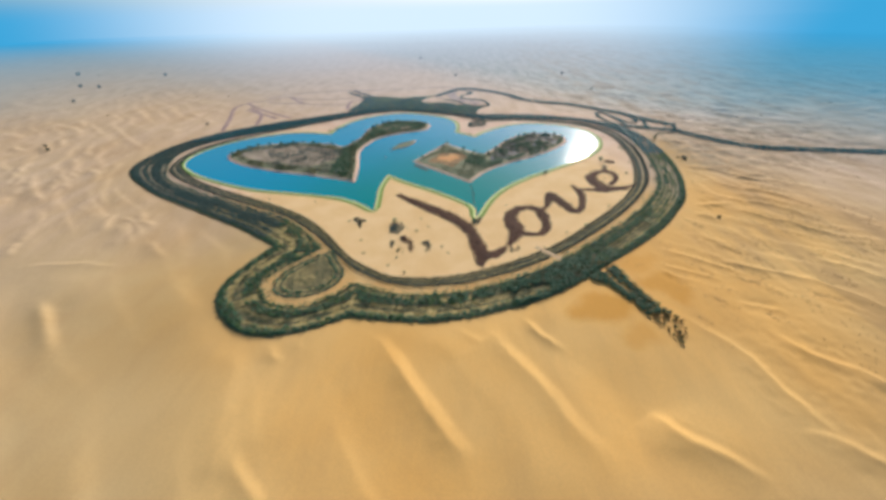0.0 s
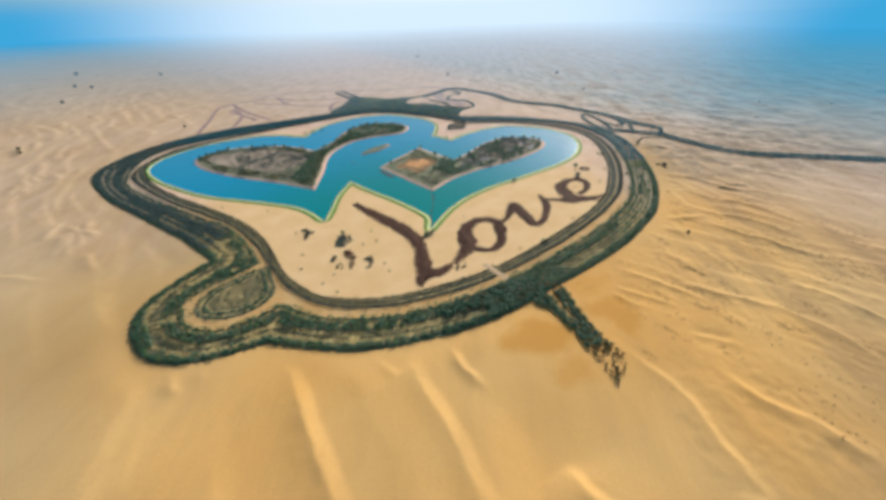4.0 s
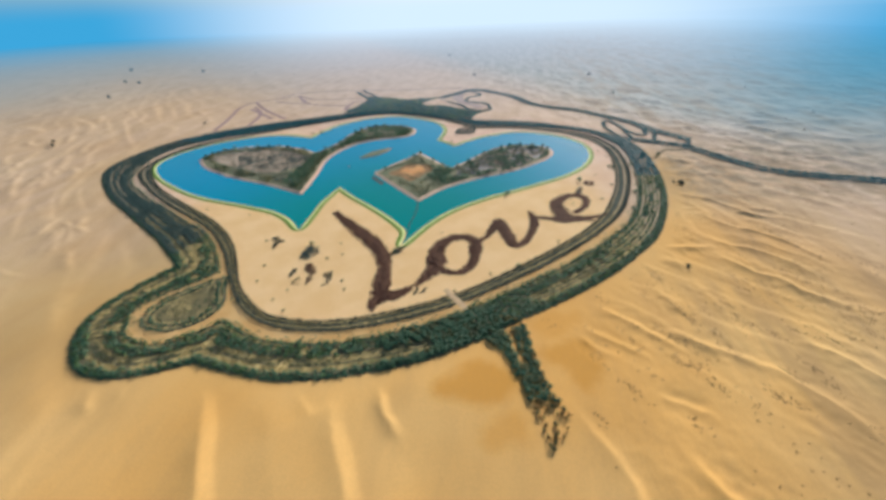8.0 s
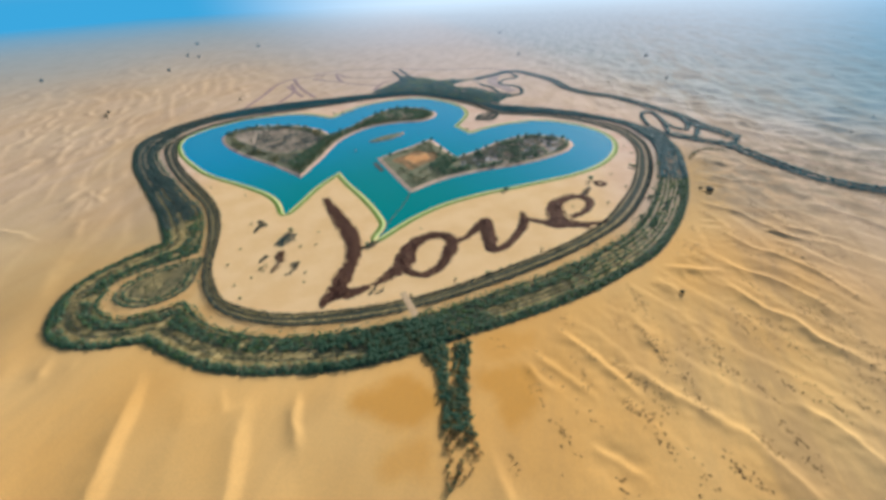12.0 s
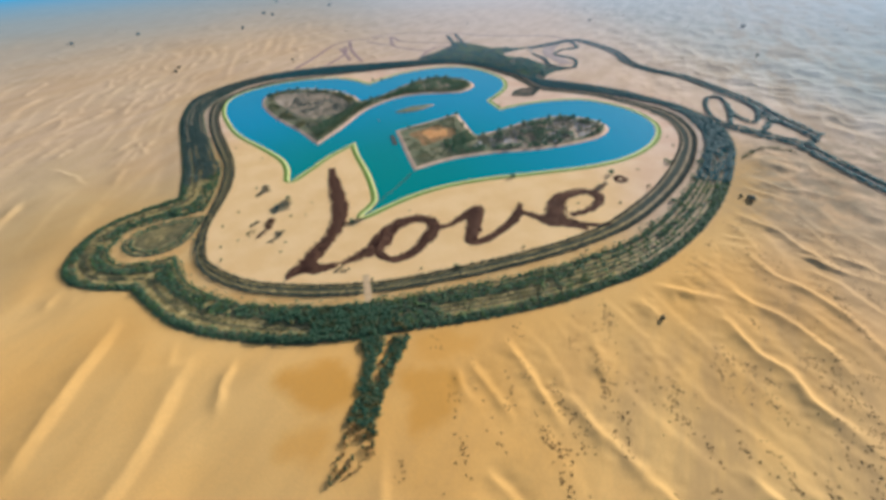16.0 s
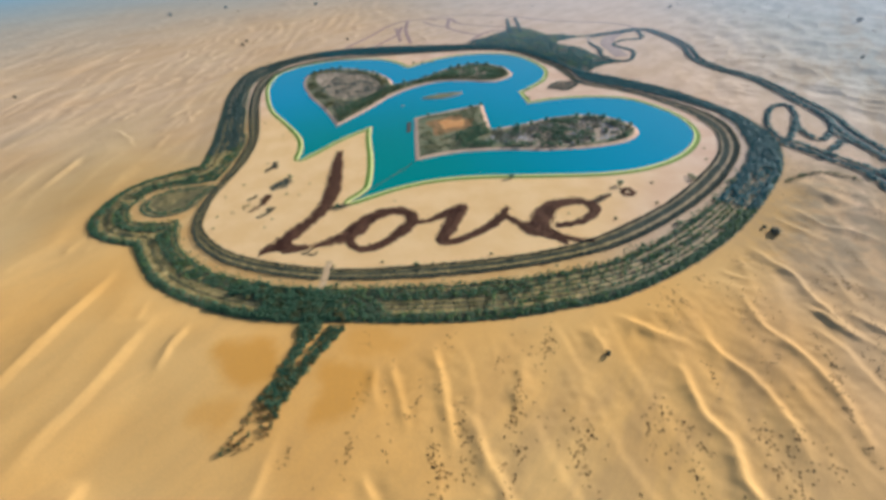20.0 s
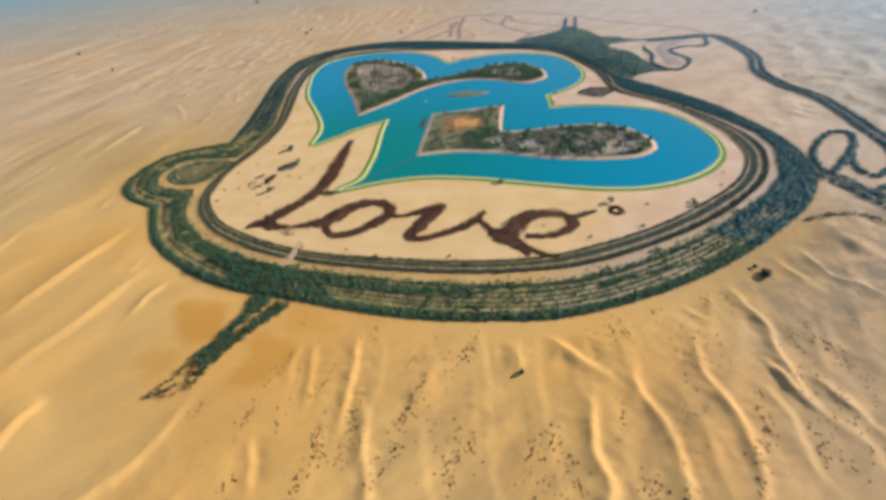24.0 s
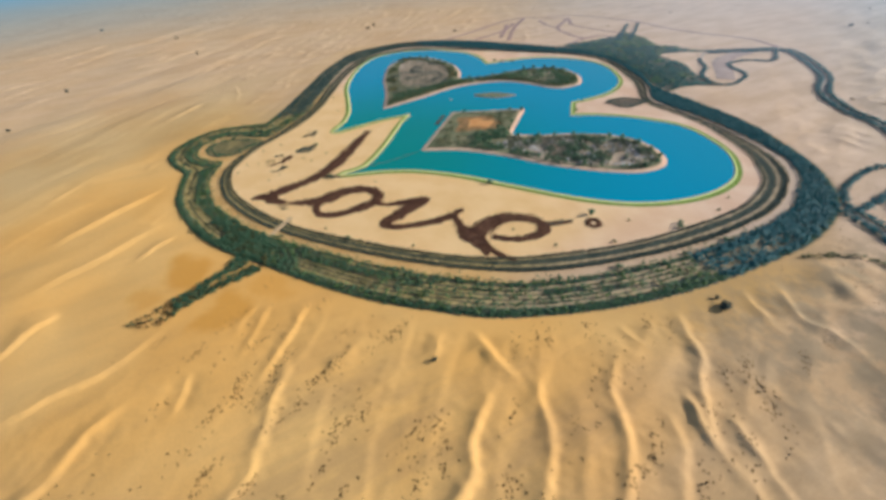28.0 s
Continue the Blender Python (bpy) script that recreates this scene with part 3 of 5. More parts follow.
def graded(stops, reach, grow):
    """Grid lines: (from, to, step) stretches, then ever wider steps outwards on both sides."""
    mid = np.concatenate([np.arange(a, b, step) for a, b, step in stops])
    up, v = [], mid[-1]
    while v < mid[-1] + reach:
        v += stops[-1][2] + grow * (v - mid[-1])
        up.append(v)
    down, v = [], mid[0]
    while v > mid[0] - reach:
        v -= stops[0][2] + grow * (mid[0] - v)
        down.append(v)
    return np.concatenate([down[::-1], mid, up])


gx = graded([(-900, -470, 5.0), (-470, -150, 3.6), (-150, 460, 1.5)], 4300, 0.024)
gy = graded([(60, 600, 1.5), (600, 930, 3.6)], 4200, 0.024)
GP = np.stack(np.meshgrid(gx, gy), -1).reshape(-1, 2)


def masks(pts):
    """How far each point lies in or out of the ring, and in the lake."""
    n = len(pts)
    ring_d, lake_d = np.full(n, 999.0), np.full(n, -999.0)
    box = (pts[:, 0] > -620) & (pts[:, 0] < 480) & (pts[:, 1] > 90) & (pts[:, 1] < 1060)
    q = pts[box]
    d = far_from(q, RING_OUT[::3])
    ring_d[box] = np.where(inside(q, RING_OUT), -d, d)
    d = far_from(q, LAKE[::2])
    lake_d[box] = np.where(inside(q, LAKE), d, -d)
    return ring_d, lake_d


def ground_z(pts):
    ring_d, lake_d = masks(pts)
    calm = ramp(ring_d, 2, 26)
    h = desert(pts) * calm
    for line in (*BELTS, *TRACKS, *ROWS_OF_TREES):
        box = (pts[:, 0] > line[:, 0].min() - 60) & (pts[:, 0] < line[:, 0].max() + 60) & (pts[:, 1] > line[:, 1].min() - 60) & (pts[:, 1] < line[:, 1].max() + 60)
        if box.any():
            h[box] *= ramp(far_from(pts[box], line[::2], False), 6, 50)
    return h - 1.6 * ramp(lake_d, 0.5, 4.0), ring_d, lake_d


def mesh_from(name, verts, faces, mat, smooth=True):
    me = bpy.data.meshes.new(name)
    v = np.asarray(verts, np.float32)
    f = np.asarray(faces, np.int32)
    k = f.shape[1]
    me.vertices.add(len(v))
    me.vertices.foreach_set("co", v.ravel())
    me.loops.add(f.size)
    me.loops.foreach_set("vertex_index", f.ravel())
    me.polygons.add(len(f))
    me.polygons.foreach_set("loop_start", np.arange(0, f.size, k, dtype=np.int32))
    if smooth:
        me.polygons.foreach_set("use_smooth", np.ones(len(f), bool))
    me.update(calc_edges=True)
    me.materials.append(mat)
    return me


gz, ring_d, lake_d = ground_z(GP)
nx, ny = len(gx), len(gy)
i = np.arange(nx * ny).reshape(ny, nx)
quads = np.stack([i[:-1, :-1], i[:-1, 1:], i[1:, 1:], i[1:, :-1]], -1).reshape(-1, 4)
ground_mesh = mesh_from("ground", np.column_stack([GP, gz]), quads, SAND)


def paint(me, name, values):
    a = me.attributes.new(name, "FLOAT", "POINT")
    a.data.foreach_set("value", np.asarray(values, np.float32))


# kinds of ground: groomed sand inside the hedge, forest floor, dry strips, track, damp and scrubby patches
box = ring_d < 12
q = GP[box]
in_mid, in_hedge, in_core, in_oval = inside(q, RING_MID), inside(q, HEDGE_OUT), inside(q, HEDGE_IN), inside(q, OVAL)
d_mid, d_hout, d_hin = far_from(q, RING_MID[::2]), far_from(q, HEDGE_OUT[::2]), far_from(q, HEDGE_IN[::2])
frac = np.where(in_mid, 1.0, np.clip(-ring_d[box] / np.maximum(-ring_d[box] + d_mid, 0.1), 0, 1))
soil, dry, track, inner = (np.zeros(len(GP)) for _ in range(4))
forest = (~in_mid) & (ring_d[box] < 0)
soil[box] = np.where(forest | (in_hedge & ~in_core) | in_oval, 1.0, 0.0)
gaps = np.zeros(len(q))
for lo, hi, part_of in RING_GAPS:
    here = RING_PARTS(q)[part_of]
    here = here * ramp(lattice(q[:, 0], q[:, 1] + 300 * lo, 38, 66), 0.22, 0.40)
    gaps = np.maximum(gaps, here * (0.55 if part_of == 2 else 1.0) * ramp(frac, lo - 0.025, lo + 0.025) * ramp(-frac, -hi - 0.025, -hi + 0.025))
gaps = np.maximum(gaps, dry_patches(q, frac))
dry[box] = np.where(forest, gaps, 0) * (1 - 0.75 * ramp(q[:, 1] + 0.1 * q[:, 0], 640, 720))
hedge_share = d_hin / np.maximum(d_hin + d_hout, 0.1)
hedge_mid = in_hedge & ~in_core & (((d_hin > 1.9) & (d_hin < 3.9)) | (np.abs(hedge_share - 0.62) < 0.08))
dry[box] = np.maximum(dry[box], np.where(hedge_mid, 0.85, 0))
d_oval = far_from(q, OVAL)
dry[box] = np.maximum(dry[box], np.where(in_oval & ((np.abs(d_oval - 4.7) < 1.2) | (np.abs(d_oval - 9.9) < 0.9)), 0.8, 0))
dry[box] = np.maximum(dry[box], np.where(in_oval & (d_oval > 11), 0.25 + 0.3 * ramp(lattice(q[:, 0], q[:, 1], 14, 69), 0.4, 0.6), 0))
track[box] = np.where(in_mid & ~in_hedge & ~in_oval, 1.0, 0.0)
inner[box] = np.where(in_core, 1.0, 0.0)
damp = np.zeros(len(GP))
for spots, wet in ((DAMP_NORTH, 0.95), (DAMP_SOUTH, 0.6), (DAMP_EAST, 0.85), (DAMP_STREAK, 0.5)):
    d = far_from(GP[:, :2], spots)
    d = np.where(inside(GP, spots), -d, d) + 7 * (lattice(GP[:, 0], GP[:, 1], 11, 8) - 0.5) + 3 * (lattice(GP[:, 0], GP[:, 1], 4, 9) - 0.5)
    damp = np.maximum(damp, wet * ramp(-d, -7, 5) * ramp(ring_d, 0, 4))
plain_ground = np.clip(ramp(np.hypot(GP[:, 0] - 60, GP[:, 1] - 200), 280, 680), 0, 1) * np.maximum(ramp(ring_d, 4, 60), ramp(GP[:, 1], 600, 750) * ramp(ring_d, 0, 3)) * (1 - 0.45 * ramp(-GP[:, 0] - 0.25 * (GP[:, 1] - 500), 0, 650) * ramp(-GP[:, 1], -2200, -700))
plain_ground = np.maximum(plain_ground, 0.9 * ramp(GP[:, 0] + 0.35 * GP[:, 1], 510, 640) * ramp(GP[:, 1], 560, 700) * ramp(ring_d, -2, 3))
plain_ground = np.maximum(plain_ground, 0.42 * ramp(-GP[:, 0], 120, 260) * ramp(GP[:, 1] - 0.3 * GP[:, 0], 330, 480) * ramp(ring_d, -2, 3))
scrub = ramp(GP[:, 0] - 0.1 * GP[:, 1], 110, 330) * ramp(ring_d, 10, 70)
stony_ground = ramp(GP[:, 0] - 0.12 * (GP[:, 1] - 600), 338, 400) * ramp(GP[:, 1], 430, 560) * ramp(-GP[:, 1], -760, -660) * ramp(-GP[:, 0], -900, -500)
# masks of the tints painted into the rear and north-eastern ground
rear_tint = np.maximum(0.8 * ramp(-GP[:, 0], 190, 330) * ramp(GP[:, 1], 360, 480), np.maximum(ramp(GP[:, 1] + 0.35 * GP[:, 0], 560, 760), 0.75 * ramp(GP[:, 0] + 0.2 * GP[:, 1], 330, 400)))
blue_cast = ramp(GP[:, 0] + 0.5 * (GP[:, 1] - 800), 240, 640) * ramp(GP[:, 1], 640, 950)
away = far_from(GP, np.array([(-30, 170), (60, 180), (170, 215), (270, 280), (320, 350)], float), False) + 60 * (lattice(GP[:, 0], GP[:, 1], 60, 84) - 0.5)
orange = ramp(-away, -210, -50)
deep = (GP[:, 1] > 850) & (GP[:, 1] < 1140) & (GP[:, 0] > -240) & (GP[:, 0] < 130)
soil[deep] = np.maximum(soil[deep], inside(GP[deep], WOODS) * 0.85)
for name, values in (("soil", soil), ("dry", dry), ("track", track), ("inner", inner), ("damp", damp), ("plain", plain_ground), ("scrub", scrub), ("stony", stony_ground), ("rear", rear_tint), ("blue_cast", blue_cast), ("orange", orange)):
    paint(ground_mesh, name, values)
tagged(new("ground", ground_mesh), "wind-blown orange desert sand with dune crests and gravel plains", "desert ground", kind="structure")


def z_at(x, y):
    return float(ground_z(np.array([[x, y]], float))[0][0])


# ---- haze over the far plain, painted on a flat glowing sheet ----
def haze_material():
    m = bpy.data.materials.new("haze_glow")
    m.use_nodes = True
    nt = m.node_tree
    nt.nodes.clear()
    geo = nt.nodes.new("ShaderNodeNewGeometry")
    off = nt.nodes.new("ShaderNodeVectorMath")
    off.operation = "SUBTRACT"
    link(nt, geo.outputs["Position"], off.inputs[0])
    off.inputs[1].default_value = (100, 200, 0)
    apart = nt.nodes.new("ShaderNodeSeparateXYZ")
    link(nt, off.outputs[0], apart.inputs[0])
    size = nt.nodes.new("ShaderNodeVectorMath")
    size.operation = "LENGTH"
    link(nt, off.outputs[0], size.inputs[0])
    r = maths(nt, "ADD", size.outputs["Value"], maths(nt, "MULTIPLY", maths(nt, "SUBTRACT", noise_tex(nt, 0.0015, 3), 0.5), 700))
    # haze painted thinner to the west, thicker to the east
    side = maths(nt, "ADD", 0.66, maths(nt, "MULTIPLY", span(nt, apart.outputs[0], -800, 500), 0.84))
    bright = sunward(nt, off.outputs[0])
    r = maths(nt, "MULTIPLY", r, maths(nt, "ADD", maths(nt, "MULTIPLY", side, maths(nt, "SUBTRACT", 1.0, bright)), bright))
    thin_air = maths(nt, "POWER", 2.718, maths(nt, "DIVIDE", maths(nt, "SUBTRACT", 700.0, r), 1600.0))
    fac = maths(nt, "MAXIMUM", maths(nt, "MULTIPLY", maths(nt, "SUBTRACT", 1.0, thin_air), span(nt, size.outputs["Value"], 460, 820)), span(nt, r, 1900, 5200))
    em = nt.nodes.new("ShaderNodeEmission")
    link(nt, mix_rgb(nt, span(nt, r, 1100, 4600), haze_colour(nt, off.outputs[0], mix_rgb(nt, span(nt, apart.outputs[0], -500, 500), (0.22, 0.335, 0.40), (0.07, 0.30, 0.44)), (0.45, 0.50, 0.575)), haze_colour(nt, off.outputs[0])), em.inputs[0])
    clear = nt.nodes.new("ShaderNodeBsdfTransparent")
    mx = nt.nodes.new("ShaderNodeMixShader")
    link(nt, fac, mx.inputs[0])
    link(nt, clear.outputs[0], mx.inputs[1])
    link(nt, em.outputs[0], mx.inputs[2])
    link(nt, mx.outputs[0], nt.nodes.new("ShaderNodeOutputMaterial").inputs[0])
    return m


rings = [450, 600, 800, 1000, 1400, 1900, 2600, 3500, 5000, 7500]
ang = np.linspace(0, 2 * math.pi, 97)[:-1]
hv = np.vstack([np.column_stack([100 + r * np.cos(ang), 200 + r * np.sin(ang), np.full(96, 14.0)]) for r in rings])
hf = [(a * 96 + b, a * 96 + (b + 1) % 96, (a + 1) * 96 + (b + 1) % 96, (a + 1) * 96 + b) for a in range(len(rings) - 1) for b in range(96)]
tagged(new("backdrop", mesh_from("backdrop", hv, hf, haze_material())), "glowing sheet painted as blue dust haze over the far desert plain", "haze", kind="structure")


# ---- builders ----
def part(name, bm, mat, parent, label="", kind=""):
    """Links a bmesh or a mesh as one mesh object under a thing."""
    if isinstance(bm, bmesh.types.BMesh):
        me = bpy.data.meshes.new(name)
        bm.to_mesh(me)
        bm.free()
        me.materials.append(mat)
    else:
        me = bm
    ob = new(name, me)
    ob.parent = parent
    if label:
        ob["label"] = label
    if kind:
        ob["kind"] = kind
    return ob


def fill(c, z):
    """Triangles that fill a closed curve; z is a height or one height a point."""
    from mathutils.geometry import tessellate_polygon
    tris = tessellate_polygon([[Vector((p[0], p[1], 0)) for p in c]])
    return np.column_stack([c, np.full(len(c), z) if np.isscalar(z) else z]), [tuple(t) for t in tris]


def plate(name, c, top, depth, mat):
    """A filled outline with a skirt, as a mesh."""
    v, f = fill(c, top)
    bm = bmesh.new()
    vs = [bm.verts.new(p) for p in v]
    for t in f:
        try:
            bm.faces.new([vs[k] for k in t])
        except ValueError:
            pass
    low = [bm.verts.new((p[0], p[1], p[2] - depth)) for p in v]
    n = len(vs)
    for k in range(n):
        bm.faces.new((vs[k], vs[(k + 1) % n], low[(k + 1) % n], low[k]))
    bmesh.ops.recalc_face_normals(bm, faces=bm.faces)
    me = bpy.data.meshes.new(name)
    bm.to_mesh(me)
    bm.free()
    me.materials.append(mat)
    return me


def loft(name, rows, mat, closed=True):
    """A skin over curves of equal length: rows of (curve, height)."""
    n = len(rows[0][0])
    v = np.vstack([np.column_stack([c, np.full(n, z) if np.isscalar(z) else z]) for c, z in rows])
    f = [(a * n + k, a * n + (k + 1) % n, (a + 1) * n + (k + 1) % n, (a + 1) * n + k) for a in range(len(rows) - 1) for k in range(n if closed else n - 1)]
    return mesh_from(name, v, f, mat)


def strip(name, line, width, mat, lift=0.12):
    """A road draped over the ground along a line."""
    t = np.gradient(line, axis=0)
    t /= np.linalg.norm(t, axis=1)[:, None]
    nrm = np.stack([-t[:, 1], t[:, 0]], 1)
    rows = []
    for k in (-1, -0.5, 0.5, 1):
        c = line + nrm * width * 0.5 * k
        rows.append((c, ground_z(c)[0] + lift * (1.6 if abs(k) < 1 else 0.4)))
    return loft(name, rows, mat, False)


def clump_set(seed, n, spread=1.0, leaf=0.34, full=False):
    """Leaf clumps of a crown of unit height and width, as quads with a bend: vertices (n, 4, 3), base at zero."""
    r = np.random.RandomState(seed)
    way = r.normal(size=(n, 3))
    way /= np.linalg.norm(way, axis=1)[:, None]
    rad = ((0.04 + 0.46 * r.rand(n)) if full else (0.25 + 0.30 * r.rand(n) ** 0.5))[:, None]
    c = way * rad * np.array([spread, spread, 0.9]) + np.array([0, 0, 0.58])
    c[:, 2] = np.maximum(c[:, 2], 0.12)
    face = way + np.array([0, 0, 0.85]) + 0.28 * r.normal(size=(n, 3))
    face /= np.linalg.norm(face, axis=1)[:, None]
    u = np.cross(face, r.normal(size=(n, 3)))
    u /= np.linalg.norm(u, axis=1)[:, None]
    w = np.cross(face, u)
    s = leaf * (0.7 + 0.6 * r.rand(n))[:, None]
    out = np.stack([c - u * s * 0.5, c - w * s * 0.45 - way * 0.05, c + u * s * 0.5, c + w * s * 0.45 - way * 0.05], 1)
    return out


def thicket(name, spots, height, width, mat, seed, leaves=13, z=None, low=False):
    """Many plants in one mesh: spots on the plan, a height and a width for each."""
    r = np.random.RandomState(seed)
    spots = np.asarray(spots, float)
    n = len(spots)
    h = np.broadcast_to(height, n) * (0.75 + 0.5 * r.rand(n))
    w = np.broadcast_to(width, n) * (0.75 + 0.5 * r.rand(n))
    zz = ground_z(spots)[0] if z is None else np.broadcast_to(z, n)
    sets = [clump_set(seed * 31 + k, leaves, leaf=0.42 if leaves < 16 else 0.34, full=low) for k in range(7)]
    pick = r.randint(0, 7, n)
    turn = r.rand(n) * 2 * math.pi
    base = np.stack([sets[k] for k in pick])
    if low:
        base[..., 2] -= 0.22
    c, s = np.cos(turn)[:, None, None], np.sin(turn)[:, None, None]
    X = (base[..., 0] * c - base[..., 1] * s) * w[:, None, None] + spots[:, 0][:, None, None]
    Y = (base[..., 0] * s + base[..., 1] * c) * w[:, None, None] + spots[:, 1][:, None, None]
    Z = base[..., 2] * h[:, None, None] + zz[:, None, None]
    v = np.stack([X, Y, Z], -1).reshape(-1, 3)
    f = np.arange(len(v)).reshape(-1, 4)
    return mesh_from(name, v, f, mat, False)


def scatter(c, gap, seed, jitter=0.42):
    """Jittered points on a grid inside a closed curve."""
    r = np.random.RandomState(seed)
    lo, hi = c.min(0), c.max(0)
    p = np.stack(np.meshgrid(np.arange(lo[0], hi[0], gap), np.arange(lo[1], hi[1], gap)), -1).reshape(-1, 2)
    p[::1] += (r.rand(len(p), 2) - 0.5) * 2 * jitter * gap
    return p[inside(p, c)]


def stuff(name, me, label, category, parent=None):
    ob = new(name, me)
    if parent:
        ob.parent = parent
        ob["label"], ob["kind"] = label, "stuff"
    else:
        tagged(ob, label, category, kind="stuff")
    return ob


# single trees
def tree_meshes(seed, leaf_mat, leaves=110, width=0.68):
    r = random.Random(seed)
    bm = bmesh.new()

    def limb(a, b, ra, rb):
        d = (Vector(b) - Vector(a))
        m = Matrix.Translation((Vector(a) + Vector(b)) / 2) @ d.to_track_quat("Z", "Y").to_matrix().to_4x4()
        bmesh.ops.create_cone(bm, cap_ends=True, segments=6, radius1=ra, radius2=rb, depth=d.length, matrix=m)

    limb((0, 0, -0.1), (0.03, 0.02, 0.45), 0.05, 0.032)
    for k in range(4):
        a = k * 1.6 + r.random()
        limb((0.03, 0.02, 0.34 + 0.04 * k), (0.28 * math.cos(a), 0.28 * math.sin(a), 0.66 + 0.1 * r.random()), 0.026, 0.01)
    trunk = bpy.data.meshes.new("trunk")
    bm.to_mesh(trunk)
    bm.free()
    trunk.materials.append(BARK)
    cl = clump_set(seed, leaves, 1.0, 0.27)
    rr = np.random.RandomState(seed)
    lobes = rr.normal(size=(6, 3)) * np.array([0.22, 0.22, 0.12])
    cl[..., :2] *= width
    cl += 1.1 * width * lobes[rr.randint(0, 6, leaves)][:, None, :]
    crown = mesh_from("crown", cl.reshape(-1, 3), np.arange(leaves * 4).reshape(-1, 4), leaf_mat, False)
    return trunk, crown


TREES = {"dark": [tree_meshes(100 + k, LEAF) for k in range(5)], "olive": [tree_meshes(200 + k, LEAF_OLIVE) for k in range(3)], "lone": [tree_meshes(150 + k, LEAF_HEDGE, 240, 0.5) for k in range(3)], "dry": [tree_meshes(300 + k, LEAF_SAGE, 70) for k in range(3)]}


def tree(x, y, height, width, look_of, label, group, name="tree", z=None, turn=0.0):
    trunk, crown = TREES[look_of][int(abs(x * 7 + y * 3)) % len(TREES[look_of])]
    root = new(name)
    root.matrix_world = Matrix.Translation((x, y, z_at(x, y) if z is None else z)) @ Matrix.Rotation(turn, 4, "Z") @ Matrix.Diagonal((width, width, height, 1))
    part("trunk", trunk, BARK, root)
    part("crown", crown, LEAF, root)
    return tagged(root, label, "tree", group)


# ---- the lake and its shore ----
kerb_in, kerb_out, verge_out = inset(LAKE, 0.0), inset(LAKE, -2.5), inset(LAKE, -7.0)
tagged(new("water", plate("water", inset(LAKE, -1.0), -0.15, 0.3, WATER)), "still turquoise lake shaped as two joined hearts", "lake water", kind="structure")
tagged(new("shore_edging", loft("shore_edging", [(kerb_in, -0.8), (inset(LAKE, -0.1), 0.15), (inset(LAKE, -0.5), 0.32), (inset(LAKE, -2.1), 0.35), (kerb_out, 0.1)], KERB)),
       "pale reed edging along the lake shore", "shore edging", kind="structure")
tagged(new("grass_verge", loft("grass_verge", [(inset(LAKE, -2.2), 0.12), (inset(LAKE, -2.7), 0.26), (inset(LAKE, -4.6), 0.24), (inset(LAKE, -6.0), 0.14), (verge_out, -0.12)], VERGE)),
       "green grass verge round the lake", "grass verge", kind="structure")


def island(name, c, label, rim_w=6.0):
    root = new(name)
    cen = c.mean(0)
    root.location = (cen[0], cen[1], -1.2)
    loc = c - cen
    n = len(loc)
    part("beach", loft("beach", [(inset(loc, -2.5), 0.2), (loc, 0.95), (inset(loc, 1.5), 1.45), (inset(loc, rim_w * 0.6), 1.9), (inset(loc, rim_w), 2.1)], RIM), RIM, root, "pale sand beach")
    part("turf", plate("turf", inset(loc, rim_w - 0.6), 2.15, 0.6, LAWN), LAWN, root, "dark green and brown ground cover")
    return tagged(root, label, "island", "islands in the lake")


ISLE_Z = 0.95
isle_a = island("island", ISLAND_A, "heart-shaped island with gravel, shrubs and a sand beach")
isle_b = island("island", ISLAND_B, "heart-shaped island with an orange clearing and grey shrubs")
isle_c = island("island", ISLET, "narrow low islet with sparse shrubs in open water", 2.0)


def patch(root, name, c, mat, label, top=0.06):
    loc = c - np.array(root.location[:2])
    part(name, plate(name, loc, 2.15 + top, 0.2, mat), mat, root, label)


patch(isle_a, "gravel_field", spline([(-345, 628), (-318, 655), (-262, 670), (-205, 652), (-178, 628), (-172, 590), (-205, 560), (-262, 580), (-312, 602)], True), GRAVEL, "pinkish grey gravel field")
patch(isle_a, "gravel_patch", spline([(-100, 735), (-108, 780), (-88, 795), (-55, 770), (-62, 748)], True), GRAVEL, "pale gravel patch")
patch(isle_b, "worn_ground", spline([(-18, 560), (-6, 584), (4, 602), (20, 596), (34, 598), (44, 574), (34, 560), (20, 534), (4, 548)], True), WORN, "worn red-brown ground round the clearing", 0.03)
patch(isle_b, "clearing", spline([(-4, 570), (2, 584), (12, 583), (20, 594), (29, 584), (33, 573), (24, 566), (16, 555), (9, 562)], True), CLAY, "bare orange clay clearing")
patch(isle_b, "gravel_field", spline([(95, 585), (120, 628), (160, 668), (200, 668), (212, 648), (180, 605), (130, 566)], True), GRAVEL, "grey gravel between shrubs")

# island planting
def edge_band(c, d0, d1, gap, seed):
    p = scatter(inset(c, d0), gap, seed)
    d = far_from(p, c)
    return p[(d > d0) & (d < d1)]


def thin(p, keep, seed, size=18.0):
    m = lattice(p[:, 0] + seed * 17, p[:, 1], size, seed)
    return p[m > 1 - keep]


def on_island(root, name, spots, height, width, mat, seed, label, leaves=13):
    me = thicket(name, spots - np.array(root.location[:2]), height, width, mat, seed, leaves, z=2.1)
    stuff(name, me, label, "", root)


